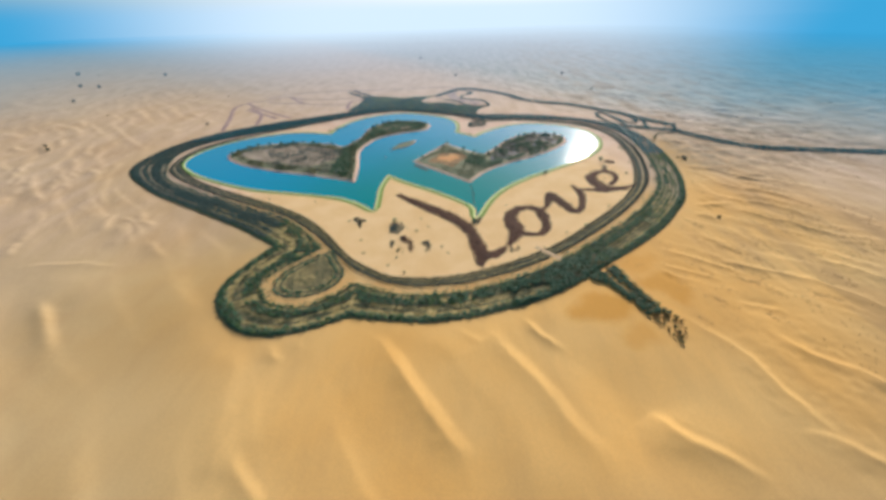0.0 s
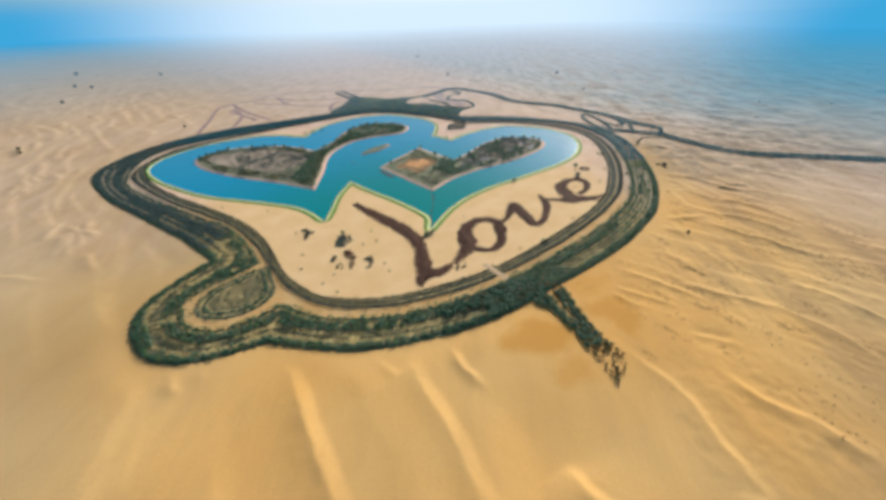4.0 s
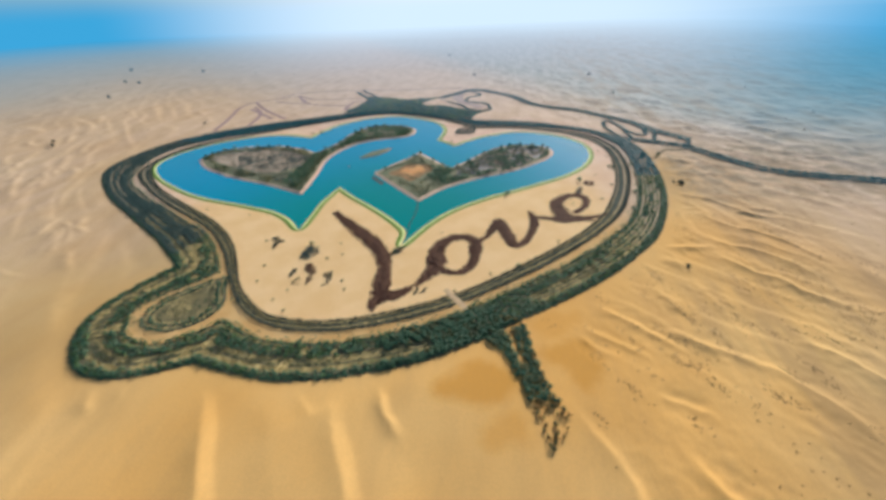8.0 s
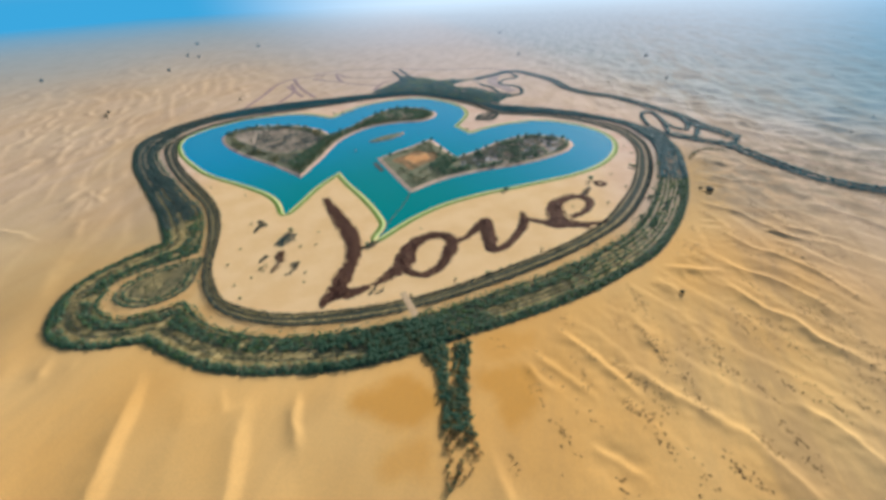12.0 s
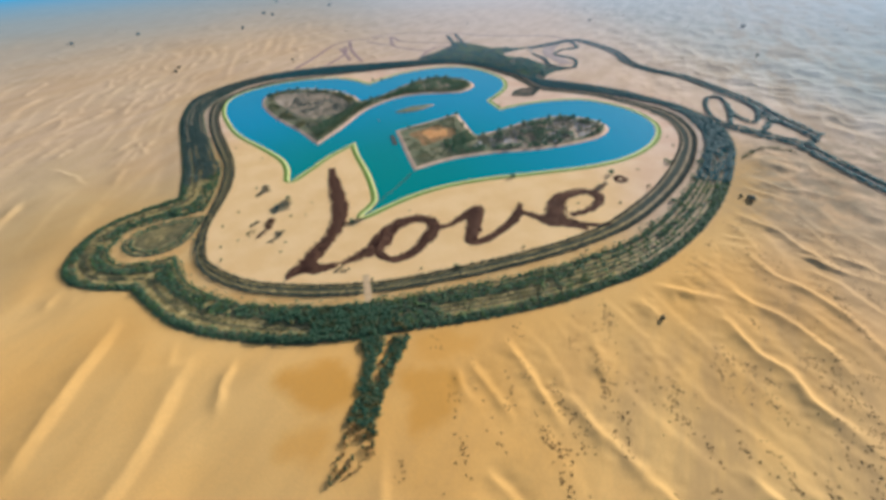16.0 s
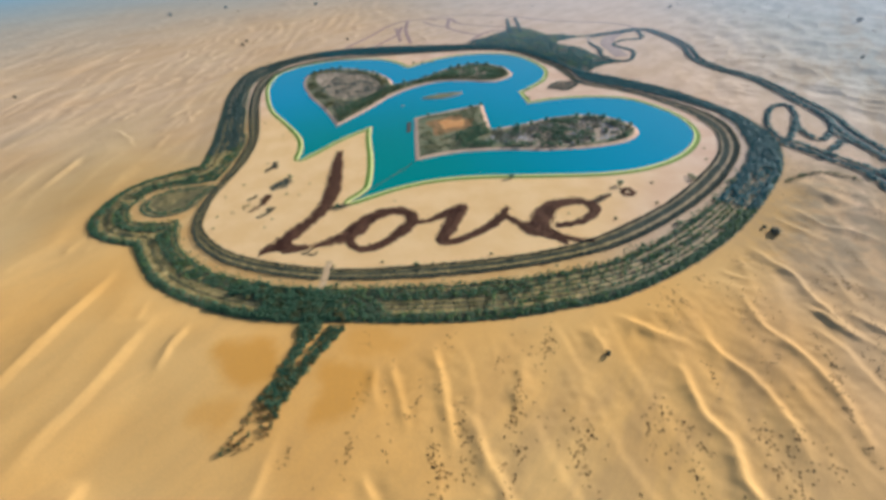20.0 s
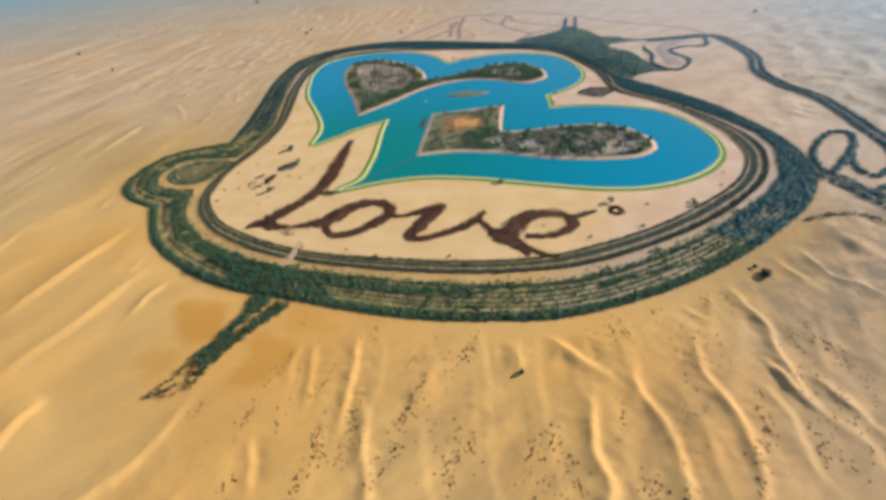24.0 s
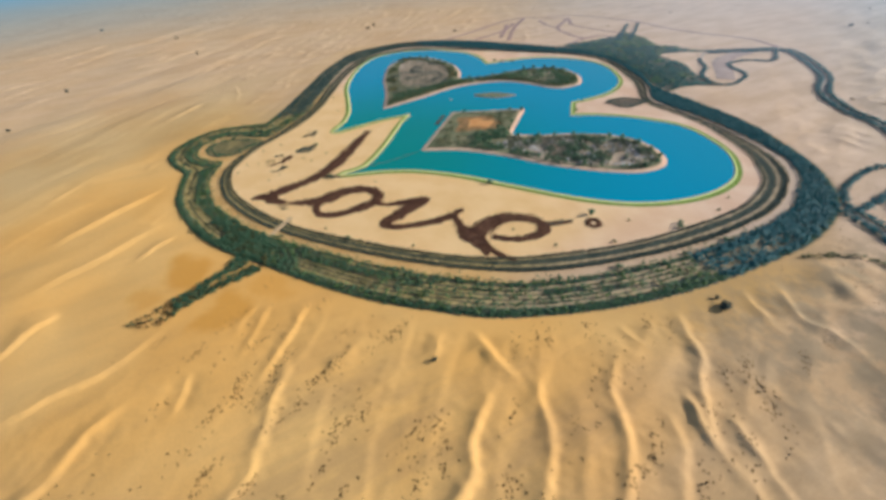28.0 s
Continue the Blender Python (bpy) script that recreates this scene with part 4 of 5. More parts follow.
def boulders(root, name, spots, size, seed, label):
    r = np.random.RandomState(seed)
    base = np.array([(1, 0, 0), (0.4, 0.9, 0), (-0.7, 0.7, 0), (-1, -0.2, 0), (-0.3, -0.9, 0), (0.7, -0.7, 0), (0.1, 0.1, 0.75)])
    tri = np.array([(k, (k + 1) % 6, 6) for k in range(6)])
    v, f = [], []
    for k, p in enumerate(spots - np.array(root.location[:2])):
        s = size * (0.5 + r.rand())
        b = base * (0.7 + 0.6 * r.rand(7, 1)) * s
        a = r.rand() * 6.28
        v.append(np.column_stack([b[:, 0] * math.cos(a) - b[:, 1] * math.sin(a) + p[0], b[:, 0] * math.sin(a) + b[:, 1] * math.cos(a) + p[1], b[:, 2] + 2.15]))
        f.append(tri + 7 * k)
    stuff(name, mesh_from(name, np.vstack(v), np.vstack(f), ROCK, False), label, "", root)


on_island(isle_a, "shore_shrubs", thin(edge_band(ISLAND_A, 7, 22, 4.0, 21), 0.62, 3), 3.0, 3.6, LEAF_OLIVE, 22, "dark green shrubs behind the beach")
pa = scatter(inset(ISLAND_A, 14), 4.2, 23)
on_island(isle_a, "shrub_cover", thin(pa[(pa[:, 0] < -165) & (np.random.RandomState(43).rand(len(pa)) < 0.62 + 0.25 * (pa[:, 0] > -240))], 0.75, 4, 30), 1.8, 3.0, LEAF_GREY, 24, "grey-green shrubs among gravel")
on_island(isle_a, "grove", thin(pa[(pa[:, 0] >= -165)], 0.7, 5, 12), 4.0, 4.2, LEAF, 25, "dark green grove of small trees")
dense = pa[(pa[:, 0] < -165) & (pa[:, 0] + 0.6 * (pa[:, 1] - 620) > -292)]
on_island(isle_a, "slate_shrubs", thin(dense, 0.45, 14, 13), 2.0, 3.6, LEAF_SLATE, 28, "slate-green shrubs crowding the gravel")
boulders(isle_a, "rubble", thin(scatter(inset(ISLAND_A, 22), 6.0, 26), 0.36, 6, 26), 1.1, 27, "pale grey rocks")
pb = scatter(inset(ISLAND_B, 8), 3.8, 31)
lobe = (pb[:, 0] > 72) & (pb[:, 1] - 0.55 * (pb[:, 0] - 72) > 545)
near_bay = (~lobe) & (pb[:, 0] + 0.9 * (pb[:, 1] - 565) > 25) & (pb[:, 1] < 590)
on_island(isle_b, "lobe_shrubs", thin(pb[lobe], 0.62, 7, 9), 3.0, 3.8, LEAF_GREY, 32, "grey-green shrubs and low palms")
on_island(isle_b, "lobe_grove", thin(pb[lobe], 0.42, 8, 11), 3.8, 4.0, LEAF, 33, "dark green small trees")
on_island(isle_b, "shore_grove", thin(pb[near_bay & (np.hypot((pb[:, 0] - 15) / 30, (pb[:, 1] - 572) / 28) > 1)], 0.75, 9, 14), 3.6, 4.2, LEAF, 34, "dark green grove on the island")
rest = pb[~lobe & ~near_bay]
rest = rest[np.hypot((rest[:, 0] - 14) / 30, (rest[:, 1] - 570) / 26) > 1]
on_island(isle_b, "ground_shrubs", thin(rest, 0.5, 10, 8), 1.4, 3.0, LEAF_OLIVE, 35, "low olive ground shrubs")
rk = scatter(inset(ISLAND_B, 14), 5.0, 36)
boulders(isle_b, "rubble", thin(rk[(rk[:, 0] > 80) & (rk[:, 1] - 0.55 * (rk[:, 0] - 72) > 545)], 0.7, 11, 9), 1.9, 37, "pale grey rocks")
on_island(isle_c, "islet_shrubs", thin(scatter(inset(ISLET, 2.5), 3.2, 41), 0.5, 42, 8), 1.8, 2.8, LEAF_OLIVE, 42, "low olive shrubs")

r = random.Random(7)
for c in (ISLAND_A, ISLAND_B):
    ci = inset(c, 9)
    for k in range(0, len(ci), 5):
        x, y = ci[k]
        if y > c[:, 1].mean() - 40 and r.random() < 0.8:
            tree(x + r.uniform(-2, 2), y + r.uniform(-2, 2), r.uniform(5, 7.5), r.uniform(4, 5.5), "dark", "dark green tree behind the island beach", "island shore trees", "shore_tree", ISLE_Z, r.random() * 6)

# ---- the ring of trees ----
GATE = np.array([(92, 306), (113, 281), (124, 268)], float)
pts = scatter(RING_OUT, 2.7, 51)
mid_in = inside(pts, RING_MID)
belt = pts[~mid_in]
d_out, d_in = far_from(belt, RING_OUT[::2]), far_from(belt, RING_MID[::2])
f = d_out / (d_out + d_in) + 0.035 * (lattice(belt[:, 0], belt[:, 1], 26, 61) - 0.5)
stretch = RING_PARTS(belt)
rr = np.random.RandomState(5).rand(len(belt))
bare = np.zeros(len(belt))
for lo, hi, part_of in RING_GAPS:
    bare = np.maximum(bare, stretch[part_of] * ((f > lo) & (f < hi)) * ramp(lattice(belt[:, 0], belt[:, 1] + 300 * lo, 38, 66), 0.22, 0.40))
bare = np.maximum(bare, dry_patches(belt, f) * (rr < 0.85))
dark = (bare < 0.5) & (d_out > 2.2) & (rr < 0.90)
# thin low rows between the outer and the inner belt on the front stretch
low_row = dark & (f > 0.33) & (f < 0.535) & (stretch[0] > 0.5)
dark &= ~low_row
yellow = ((bare >= 0.5) & (rr < 0.55) & (stretch[0] > 0.3)) | ((rr > 0.90) & (stretch[0] + stretch[1] > 0.4) & (d_in + d_out > 10))

# the trees nearest to the avenue stand singly, the rest in one belt
stem_pts = scatter(STEM, 2.5, 71)
along = stem_pts[:, 1]
keep = (np.random.RandomState(9).rand(len(stem_pts)) < np.where(along > 211, 0.97, 0.6))
stem_pts = stem_pts[keep]
stem_pts = stem_pts[far_from(stem_pts, np.array([(143, 262), (146, 252), (149, 243), (153, 232)], float), False) > 1.9]
d_pts = belt[dark]
order = np.argsort(np.hypot(d_pts[:, 0] - 128, (d_pts[:, 1] - 235) * 1.6))
single = d_pts[order[:290]]
massed = d_pts[order[290:]]
r = random.Random(11)
for x, y in stem_pts:
    loose = y < 205
    tree(x, y, r.uniform(1.9, 2.7) if not loose else r.uniform(1.6, 2.5), r.uniform(3.2, 4.2) if not loose else r.uniform(1.8, 2.8), r.choice(("dry", "olive")) if loose else r.choice(("dark", "dark", "olive")),
         "sparse young tree planted in open sand" if loose else "dark green tree of the planted avenue", "avenue trees", "avenue_tree", None, r.random() * 6)
for x, y in single:
    tree(x, y, r.uniform(2.2, 3.0), r.uniform(3.8, 5.0), r.choice(("dark", "dark", "dark", "olive")), "dark green tree of the planted ring", "ring trees", "ring_tree", 0.0, r.random() * 6)
mixed = (np.random.RandomState(15).rand(len(massed)) < 0.3) & (massed[:, 1] < 560)
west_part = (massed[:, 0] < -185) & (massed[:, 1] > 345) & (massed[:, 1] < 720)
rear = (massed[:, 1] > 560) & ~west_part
mixed &= ~west_part
stuff("slate_tree_belt", thicket("slate_tree_belt", massed[west_part], 2.6, 3.1, LEAF_SLATE, 88, 13, z=0.0), "dense belt of slate-green trees west of the lake", "trees")
stuff("tree_belt", thicket("tree_belt", massed[~mixed & ~rear & ~west_part], 2.6, 3.1, LEAF, 81, 13, z=0.0), "dense belt of dark green desert trees", "trees")
stuff("rear_tree_belt", thicket("rear_tree_belt", massed[rear], 2.6, 4.5, LEAF_HAZED, 84, 13, z=0.0), "dense belt of trees behind the lake, haze blue in the leaf colour", "trees")
stuff("olive_trees", thicket("olive_trees", massed[mixed], 2.6, 3.1, LEAF_GREEN, 85, 13, z=0.0), "brighter green trees among the belt", "trees")
verge = scatter(inset(RING_MID, -0.5), 2.6, 53)
verge = verge[~inside(verge, HEDGE_OUT) & ~inside(verge, OVAL) & (verge[:, 1] < 640)]
reach = far_from(verge, RING_MID[::2])
verge = verge[(np.random.RandomState(54).rand(len(verge)) < np.where(reach < 2.2, 0.7, np.where(reach < 5, 0.16, 0.012))) & (far_from(verge, HEDGE_OUT[::2]) > 2.5)]
edge_pts = scatter(inset(RING_OUT, 0.5), 1.8, 54)
edge_pts = edge_pts[far_from(edge_pts, RING_OUT[::2]) < 4.5]
stuff("edge_shrubs", thicket("edge_shrubs", edge_pts, 1.8, 2.8, LEAF, 87, 9, z=0.0, low=True), "low dark shrubs along the outer edge of the belt", "shrubs")
stuff("shrub_rows", thicket("shrub_rows", belt[low_row], 1.5, 2.6, LEAF_OLIVE, 86, 10, z=0.0), "parallel rows of olive shrubs on dry soil", "shrubs")
stuff("verge_shrubs", thicket("verge_shrubs", verge, 1.8, 2.5, LEAF, 82, 11, z=0.0), "loose dark shrubs along the sand track", "shrubs")
stuff("dry_shrubs", thicket("dry_shrubs", belt[yellow], 1.5, 1.9, LEAF_DRY, 83, 8, z=0.0, low=True), "dry yellow shrubs between tree rows", "shrubs")

# inner double hedge with its gap at the gate
hp = scatter(HEDGE_OUT, 1.45, 91)
hp = hp[~inside(hp, HEDGE_IN)]
d_i, d_o = far_from(hp, HEDGE_IN[::2]), far_from(hp, HEDGE_OUT[::2])
open_gate = far_from(hp, GATE, False) < 3.4
share = d_i / (d_i + d_o)
rr = np.random.RandomState(6).rand(len(hp))
edge_row = ((d_i < 2.2) | (d_o < 2.0)) & ~open_gate
pale_line = ((d_i >= 2.2) & (d_i < 3.6)) | ((np.abs(share - 0.62) < 0.055) & (d_i + d_o > 9))
filling = ~edge_row & ~open_gate & ~pale_line
inner_half = share < 0.6
stuff("hedge", thicket("hedge", hp[edge_row & (rr < 0.97)], 1.9, 2.0, LEAF_HEDGE, 92, 9, z=0.0), "clipped dark double hedge round the groomed sand", "hedge")
stuff("hedge_filling", thicket("hedge_filling", hp[filling & inner_half & (rr < 0.9)], 0.9, 1.9, LEAF_DULL, 93, 7, z=0.0, low=True), "low slate-green shrubs between the hedge rows", "shrubs")
stuff("hedge_row", thicket("hedge_row", hp[filling & ~inner_half & (rr < 0.9)], 1.2, 1.8, LEAF_HEDGE, 94, 8, z=0.0), "second low row of dark shrubs inside the hedge", "hedge")
stuff("hedge_weeds", thicket("hedge_weeds", hp[pale_line & ~open_gate & (rr < 0.14)], 0.6, 1.4, LEAF_DRY, 98, 6, z=0.0, low=True), "sparse dry weeds on bare soil between hedge rows", "weeds")
gate_path = new("gate_path", strip("gate_path", spline(GATE, step=3.0), 5.5, PATH, 0.1))
tagged(gate_path, "pale sand path through the hedge", "path", kind="structure")

# the oval garden in the bulge of the ring
op = scatter(OVAL, 2.4, 95)
d_o = far_from(op, OVAL)
row = (d_o < 3.0) | ((d_o > 6.4) & (d_o < 8.8))
stuff("oval_hedges", thicket("oval_hedges", op[row & (d_o > 1)], 2.2, 2.9, LEAF, 96, 12, z=0.0), "concentric dark green hedges of the oval garden", "hedge")
stuff("oval_filling", thicket("oval_filling", op[(d_o >= 11.0) & (np.random.RandomState(98).rand(len(op)) < 0.7)], 0.9, 2.2, LEAF_OLIVE, 97, 9, z=0.0, low=True), "low olive planting on dry soil inside the oval garden", "shrubs")

# woods behind the ring, tongue of trees, leaf-shaped bed
wp = scatter(WOODS, 5.0, 101)
wp = wp[~inside(wp, RING_OUT)]
bright = np.minimum(np.hypot((wp[:, 0] + 125) / 62, (wp[:, 1] - 1068) / 42), np.hypot((wp[:, 0] + 10) / 22, (wp[:, 1] - 1072) / 16)) + 0.8 * (lattice(wp[:, 0], wp[:, 1], 22, 63) - 0.5) < 1
bright |= lattice(wp[:, 0], wp[:, 1], 13, 64) > 0.70
open_spot = np.minimum(np.hypot((wp[:, 0] + 14) / 22, (wp[:, 1] - 1012) / 26), np.hypot((wp[:, 0] - 92) / 12, (wp[:, 1] - 938) / 10)) < 1
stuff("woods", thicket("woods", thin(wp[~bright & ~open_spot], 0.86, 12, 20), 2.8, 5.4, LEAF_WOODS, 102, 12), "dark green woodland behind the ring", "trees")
stuff("bright_grove", thicket("bright_grove", wp[bright & ~open_spot], 2.4, 5.2, LEAF_GROVE, 103, 12), "brighter green grove among the dark woodland", "trees")
woods_path = spline([(-10, 1098), (18, 1038), (54, 996), (72, 956), (60, 930)], step=5.0)
tagged(new("woods_path", strip("woods_path", woods_path, 6.0, PALE_ROAD, 0.5)), "pale dirt path at the edge of the woods", "path", kind="structure")
yard_line = spline([(40, 1138), (40, 1090), (50, 1045), (72, 1014), (92, 988), (106, 966)], step=6.0)
tagged(new("yard", strip("yard", yard_line, 26.0, YARD, 0.3)), "grey packed gravel yard beside the woods", "yard", kind="structure")
lp = scatter(LEAF_BED, 2.0, 105)
d = far_from(lp, LEAF_BED)
stuff("leaf_bed_hedge", thicket("leaf_bed_hedge", lp[d < 5], 2.4, 3.2, LEAF_SLATE, 106, 11, z=0.0), "leaf-shaped hedge beside the lake", "hedge")
stuff("leaf_bed_shrubs", thicket("leaf_bed_shrubs", lp[d >= 5], 1.2, 2.8, LEAF_SLATE, 107, 8, z=0.0, low=True), "low dark shrubs in the leaf-shaped bed", "shrubs")

# belts of trees beside the far roads
r = np.random.RandomState(13)
for k, line in enumerate(BELTS):
    t = np.gradient(line, axis=0)
    t /= np.linalg.norm(t, axis=1)[:, None]
    nrm = np.stack([-t[:, 1], t[:, 0]], 1)
    side = 5.8
    spots = []
    for s in (-1, 1):
        for off in (-2.0, -0.7, 0.7, 2.0):
            q = spline(line + nrm * (s * side + off), step=3.4)
            q = q + r.normal(size=q.shape) * 0.5
            spots.append(q[r.rand(len(q)) < 0.9])
    spots = np.vstack(spots)
    stuff("roadside_trees", thicket("roadside_trees", spots, 2.6, 4.4, LEAF_HAZED, 110 + k, 10), "rows of dark green trees along a desert road", "trees")
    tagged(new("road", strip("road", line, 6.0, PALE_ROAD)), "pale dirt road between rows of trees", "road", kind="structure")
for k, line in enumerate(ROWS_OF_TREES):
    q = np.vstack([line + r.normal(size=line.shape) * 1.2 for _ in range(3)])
    stuff("tree_row", thicket("tree_row", q, 2.6, 4.9, LEAF_HAZED, 130 + k, 10), "curved row of dark trees, haze blue in the leaf colour", "trees")
for line in TRACKS:
    tagged(new("track", strip("track", line, 8.5, TRACK)), "worn dirt track across the gravel plain", "track", kind="structure")


row_line = spline([(371, 626), (381, 646), (394, 660), (404, 665), (420, 661)], step=2.6)
row_line = np.vstack([row_line + r.normal(size=row_line.shape) * 1.0 for _ in range(2)])
stuff("shrub_row", thicket("shrub_row", row_line[r.rand(len(row_line)) < 0.85], 2.0, 3.4, LEAF_OLIVE, 120, 11), "curved row of olive shrubs on sand", "shrubs")


def jetty(x, y, turn, length, width):
    root = new("floating_jetty")
    root.matrix_world = Matrix.Translation((x, y, -0.15)) @ Matrix.Rotation(radians(turn), 4, "Z")
    wood = plain("weathered_jetty_boards", (0.05, 0.045, 0.04), (0.13, 0.11, 0.09), 0.8, 0.85, 0.4)
    board = bmesh.new()
    bmesh.ops.create_cube(board, size=1, matrix=Matrix.Diagonal((width, length / 14 * 0.92, 0.08, 1)))
    bmesh.ops.bevel(board, geom=board.edges[:], offset=0.02, segments=1, affect="EDGES")
    first = part("board", board, wood, root)
    first.location = (0, -length / 2 + length / 28, 0.55)
    for k in range(1, 14):
        ob = part("board", first.data, wood, root)
        ob.location = (0, -length / 2 + length / 14 * (k + 0.5), 0.55)
    for sx in (-1, 1):
        bm = bmesh.new()
        bmesh.ops.create_cone(bm, cap_ends=True, segments=10, radius1=0.35, radius2=0.35, depth=length, matrix=Matrix.Translation((sx * width * 0.32, 0, 0.17)) @ Matrix.Rotation(radians(90), 4, "X"))
        part("float", bm, wood, root)
    return tagged(root, "dark floating jetty moored beside the island beach", "jetty")


jetty(-29, 538, 41, 32, 5.0)


def float_line(a, b, count):
    root = new("float_line")
    a, b = Vector((*a, -0.1)), Vector((*b, -0.1))
    root.location = a
    buoy_mat = plain("faded_brown_float", (0.10, 0.07, 0.05), (0.20, 0.14, 0.10), 1.0, 0.6)
    bm = bmesh.new()
    bmesh.ops.create_icosphere(bm, subdivisions=2, radius=0.55)
    for v in bm.verts:
        v.co.z *= 0.7
    first = part("buoy", bm, buoy_mat, root)
    for k in range(count):
        ob = first if k == 0 else part("buoy", first.data, buoy_mat, root)
        u = k / (count - 1)
        ob.location = (b - a) * u + Vector((2.0 * math.sin(u * 7), 0, 0.1))
    rope = bmesh.new()
    d = b - a
    bmesh.ops.create_cone(rope, cap_ends=True, segments=6, radius1=0.12, radius2=0.12, depth=d.length, matrix=Matrix.Translation(d / 2) @ d.to_track_quat("Z", "Y").to_matrix().to_4x4())
    part("rope", rope, buoy_mat, root)
    return tagged(root, "line of brown floats across the narrow water", "float line")


float_line((40, 468), (42, 374), 40)
bm = bmesh.new()
bmesh.ops.create_icosphere(bm, subdivisions=2, radius=1.4)
bmesh.ops.create_cone(bm, cap_ends=True, segments=10, radius1=0.5, radius2=0.25, depth=2.4, matrix=Matrix.Translation((0, 0, 1.6)))
buoy_mesh = bpy.data.meshes.new("mooring_buoy")
bm.to_mesh(buoy_mesh)
bm.free()
buoy_mesh.materials.append(ROCK)
mooring = new("mooring_buoy", buoy_mesh)
mooring.location = (-89, 590, -0.1)
tagged(mooring, "small pale mooring buoy on the open lake", "buoy")


# ---- planted letters ----
def brush(strokes, seed, gap=1.7):
    """Points and bed meshes for brush strokes: each a list of (x, y, width)."""
    spots, beds = [], []
    for st in strokes:
        a = np.array(st, float)
        line, wid = spline(a[:, :2], step=2.0), None
        u = np.linspace(0, 1, len(line))
        key = np.concatenate([[0], np.cumsum(np.linalg.norm(np.diff(a[:, :2], axis=0), axis=1))])
        wid = np.interp(u, key / key[-1], a[:, 2]) * 1.22 + 0.5
        t = np.gradient(line, axis=0)
        t /= np.linalg.norm(t, axis=1)[:, None] + 1e-9
        nrm = np.stack([-t[:, 1], t[:, 0]], 1)
        rag = 1 + 0.75 * (lattice(line[:, 0] * 1.0, line[:, 1] + seed, 4, seed) - 0.5)
        beds.append((line, nrm, wid * rag))
        r = np.random.RandomState(seed + len(beds))
        for k in range(len(line)):
            n = max(1, int(round(wid[k] * 2.0 / gap ** 2)))
            w = (r.rand(n) - 0.5) * wid[k] * 1.16
            spots.append(line[k] + nrm[k] * w[:, None] + (r.rand(n, 2) - 0.5) * 2)
    return np.vstack(spots), beds


def planted(name, strokes, seed, label, leaf_mat=LEAF_RED, group="letters of the planted word", category="planted letter", height=1.3, bedded=True):
    spots, beds = brush(strokes, seed, 1.7 if bedded else 1.3)
    cen = spots.mean(0)
    root = new(name)
    root.location = (cen[0], cen[1], 0)
    for k, (line, nrm, wid) in enumerate(beds if bedded else ()):
        z = 0.10 + 0.02 * k
        rows = [(line - cen + nrm * wid[:, None] * 0.5 * s, zz + z) for s, zz in ((-1.06, -0.16), (-0.9, 0.06), (0, 0.14), (0.9, 0.06), (1.06, -0.16))]
        part("soil_bed", loft("soil_bed", rows, BED, False), BED, root)
    stuff("shrubs", thicket("shrubs", spots - cen, height, 2.3, leaf_mat, seed, 9, z=0.12, low=True), "", "", root)
    return tagged(root, label, category, group)


planted("letter_l", [[(-56, 441, 5), (-34, 419, 9), (-13, 399, 11), (6, 380, 12), (20, 362, 11), (29, 345, 10), (33, 328, 9), (35, 312, 11), (38, 296, 14), (34, 277, 3)], [(38, 291, 9), (52, 297, 8), (63, 307, 3)]], 201,
        "script letter l planted in red-brown shrubs on sand")
planted("letter_o", [[(66, 310, 3), (72, 321, 7), (77, 331, 11), (80, 342, 14), (77, 358, 12), (79, 374, 10), (89, 388, 9), (102, 392, 9), (114, 384, 9), (115, 370, 9), (115, 356, 7), (112, 342, 6), (105, 332, 6), (96, 330, 5), (86, 332, 6)]], 211,
        "script letter o planted in red-brown shrubs on sand")
planted("letter_v", [[(117, 384, 4), (126, 394, 4), (132, 411, 7), (139, 426, 9), (143, 410, 10), (148, 394, 10), (153, 378, 7), (161, 382, 5), (168, 393, 5), (174, 411, 6), (177, 429, 7), (174, 450, 3)]], 221,
        "script letter v planted in red-brown shrubs on sand")
planted("letter_e", [[(178, 438, 6), (193, 435, 6), (207, 434, 13), (219, 436, 11), (230, 435, 6), (240, 433, 4)], [(226, 439, 4), (244, 441, 4), (257, 448, 2)], [(211, 440, 13), (207, 456, 14), (206, 472, 11), (215, 487, 9), (229, 496, 8), (241, 490, 7), (241, 473, 6), (234, 460, 5), (223, 450, 5)]], 231,
        "script letter e planted in red-brown shrubs on sand")
planted("planted_tail", [[(235, 500, 4), (240, 510, 4), (244, 520, 3)]], 241, "short grey-green planted stroke beside the word", LEAF_GREY, "small planted figures", "planting")
ring = [(256 + 5.0 * math.cos(a), 533 + 5.0 * math.sin(a), 3.0) for a in np.linspace(0, 5.9, 9)]
planted("planted_ring", [ring], 243, "ring of red-brown shrubs planted in the sand", LEAF_RED, "small planted figures", "planting")
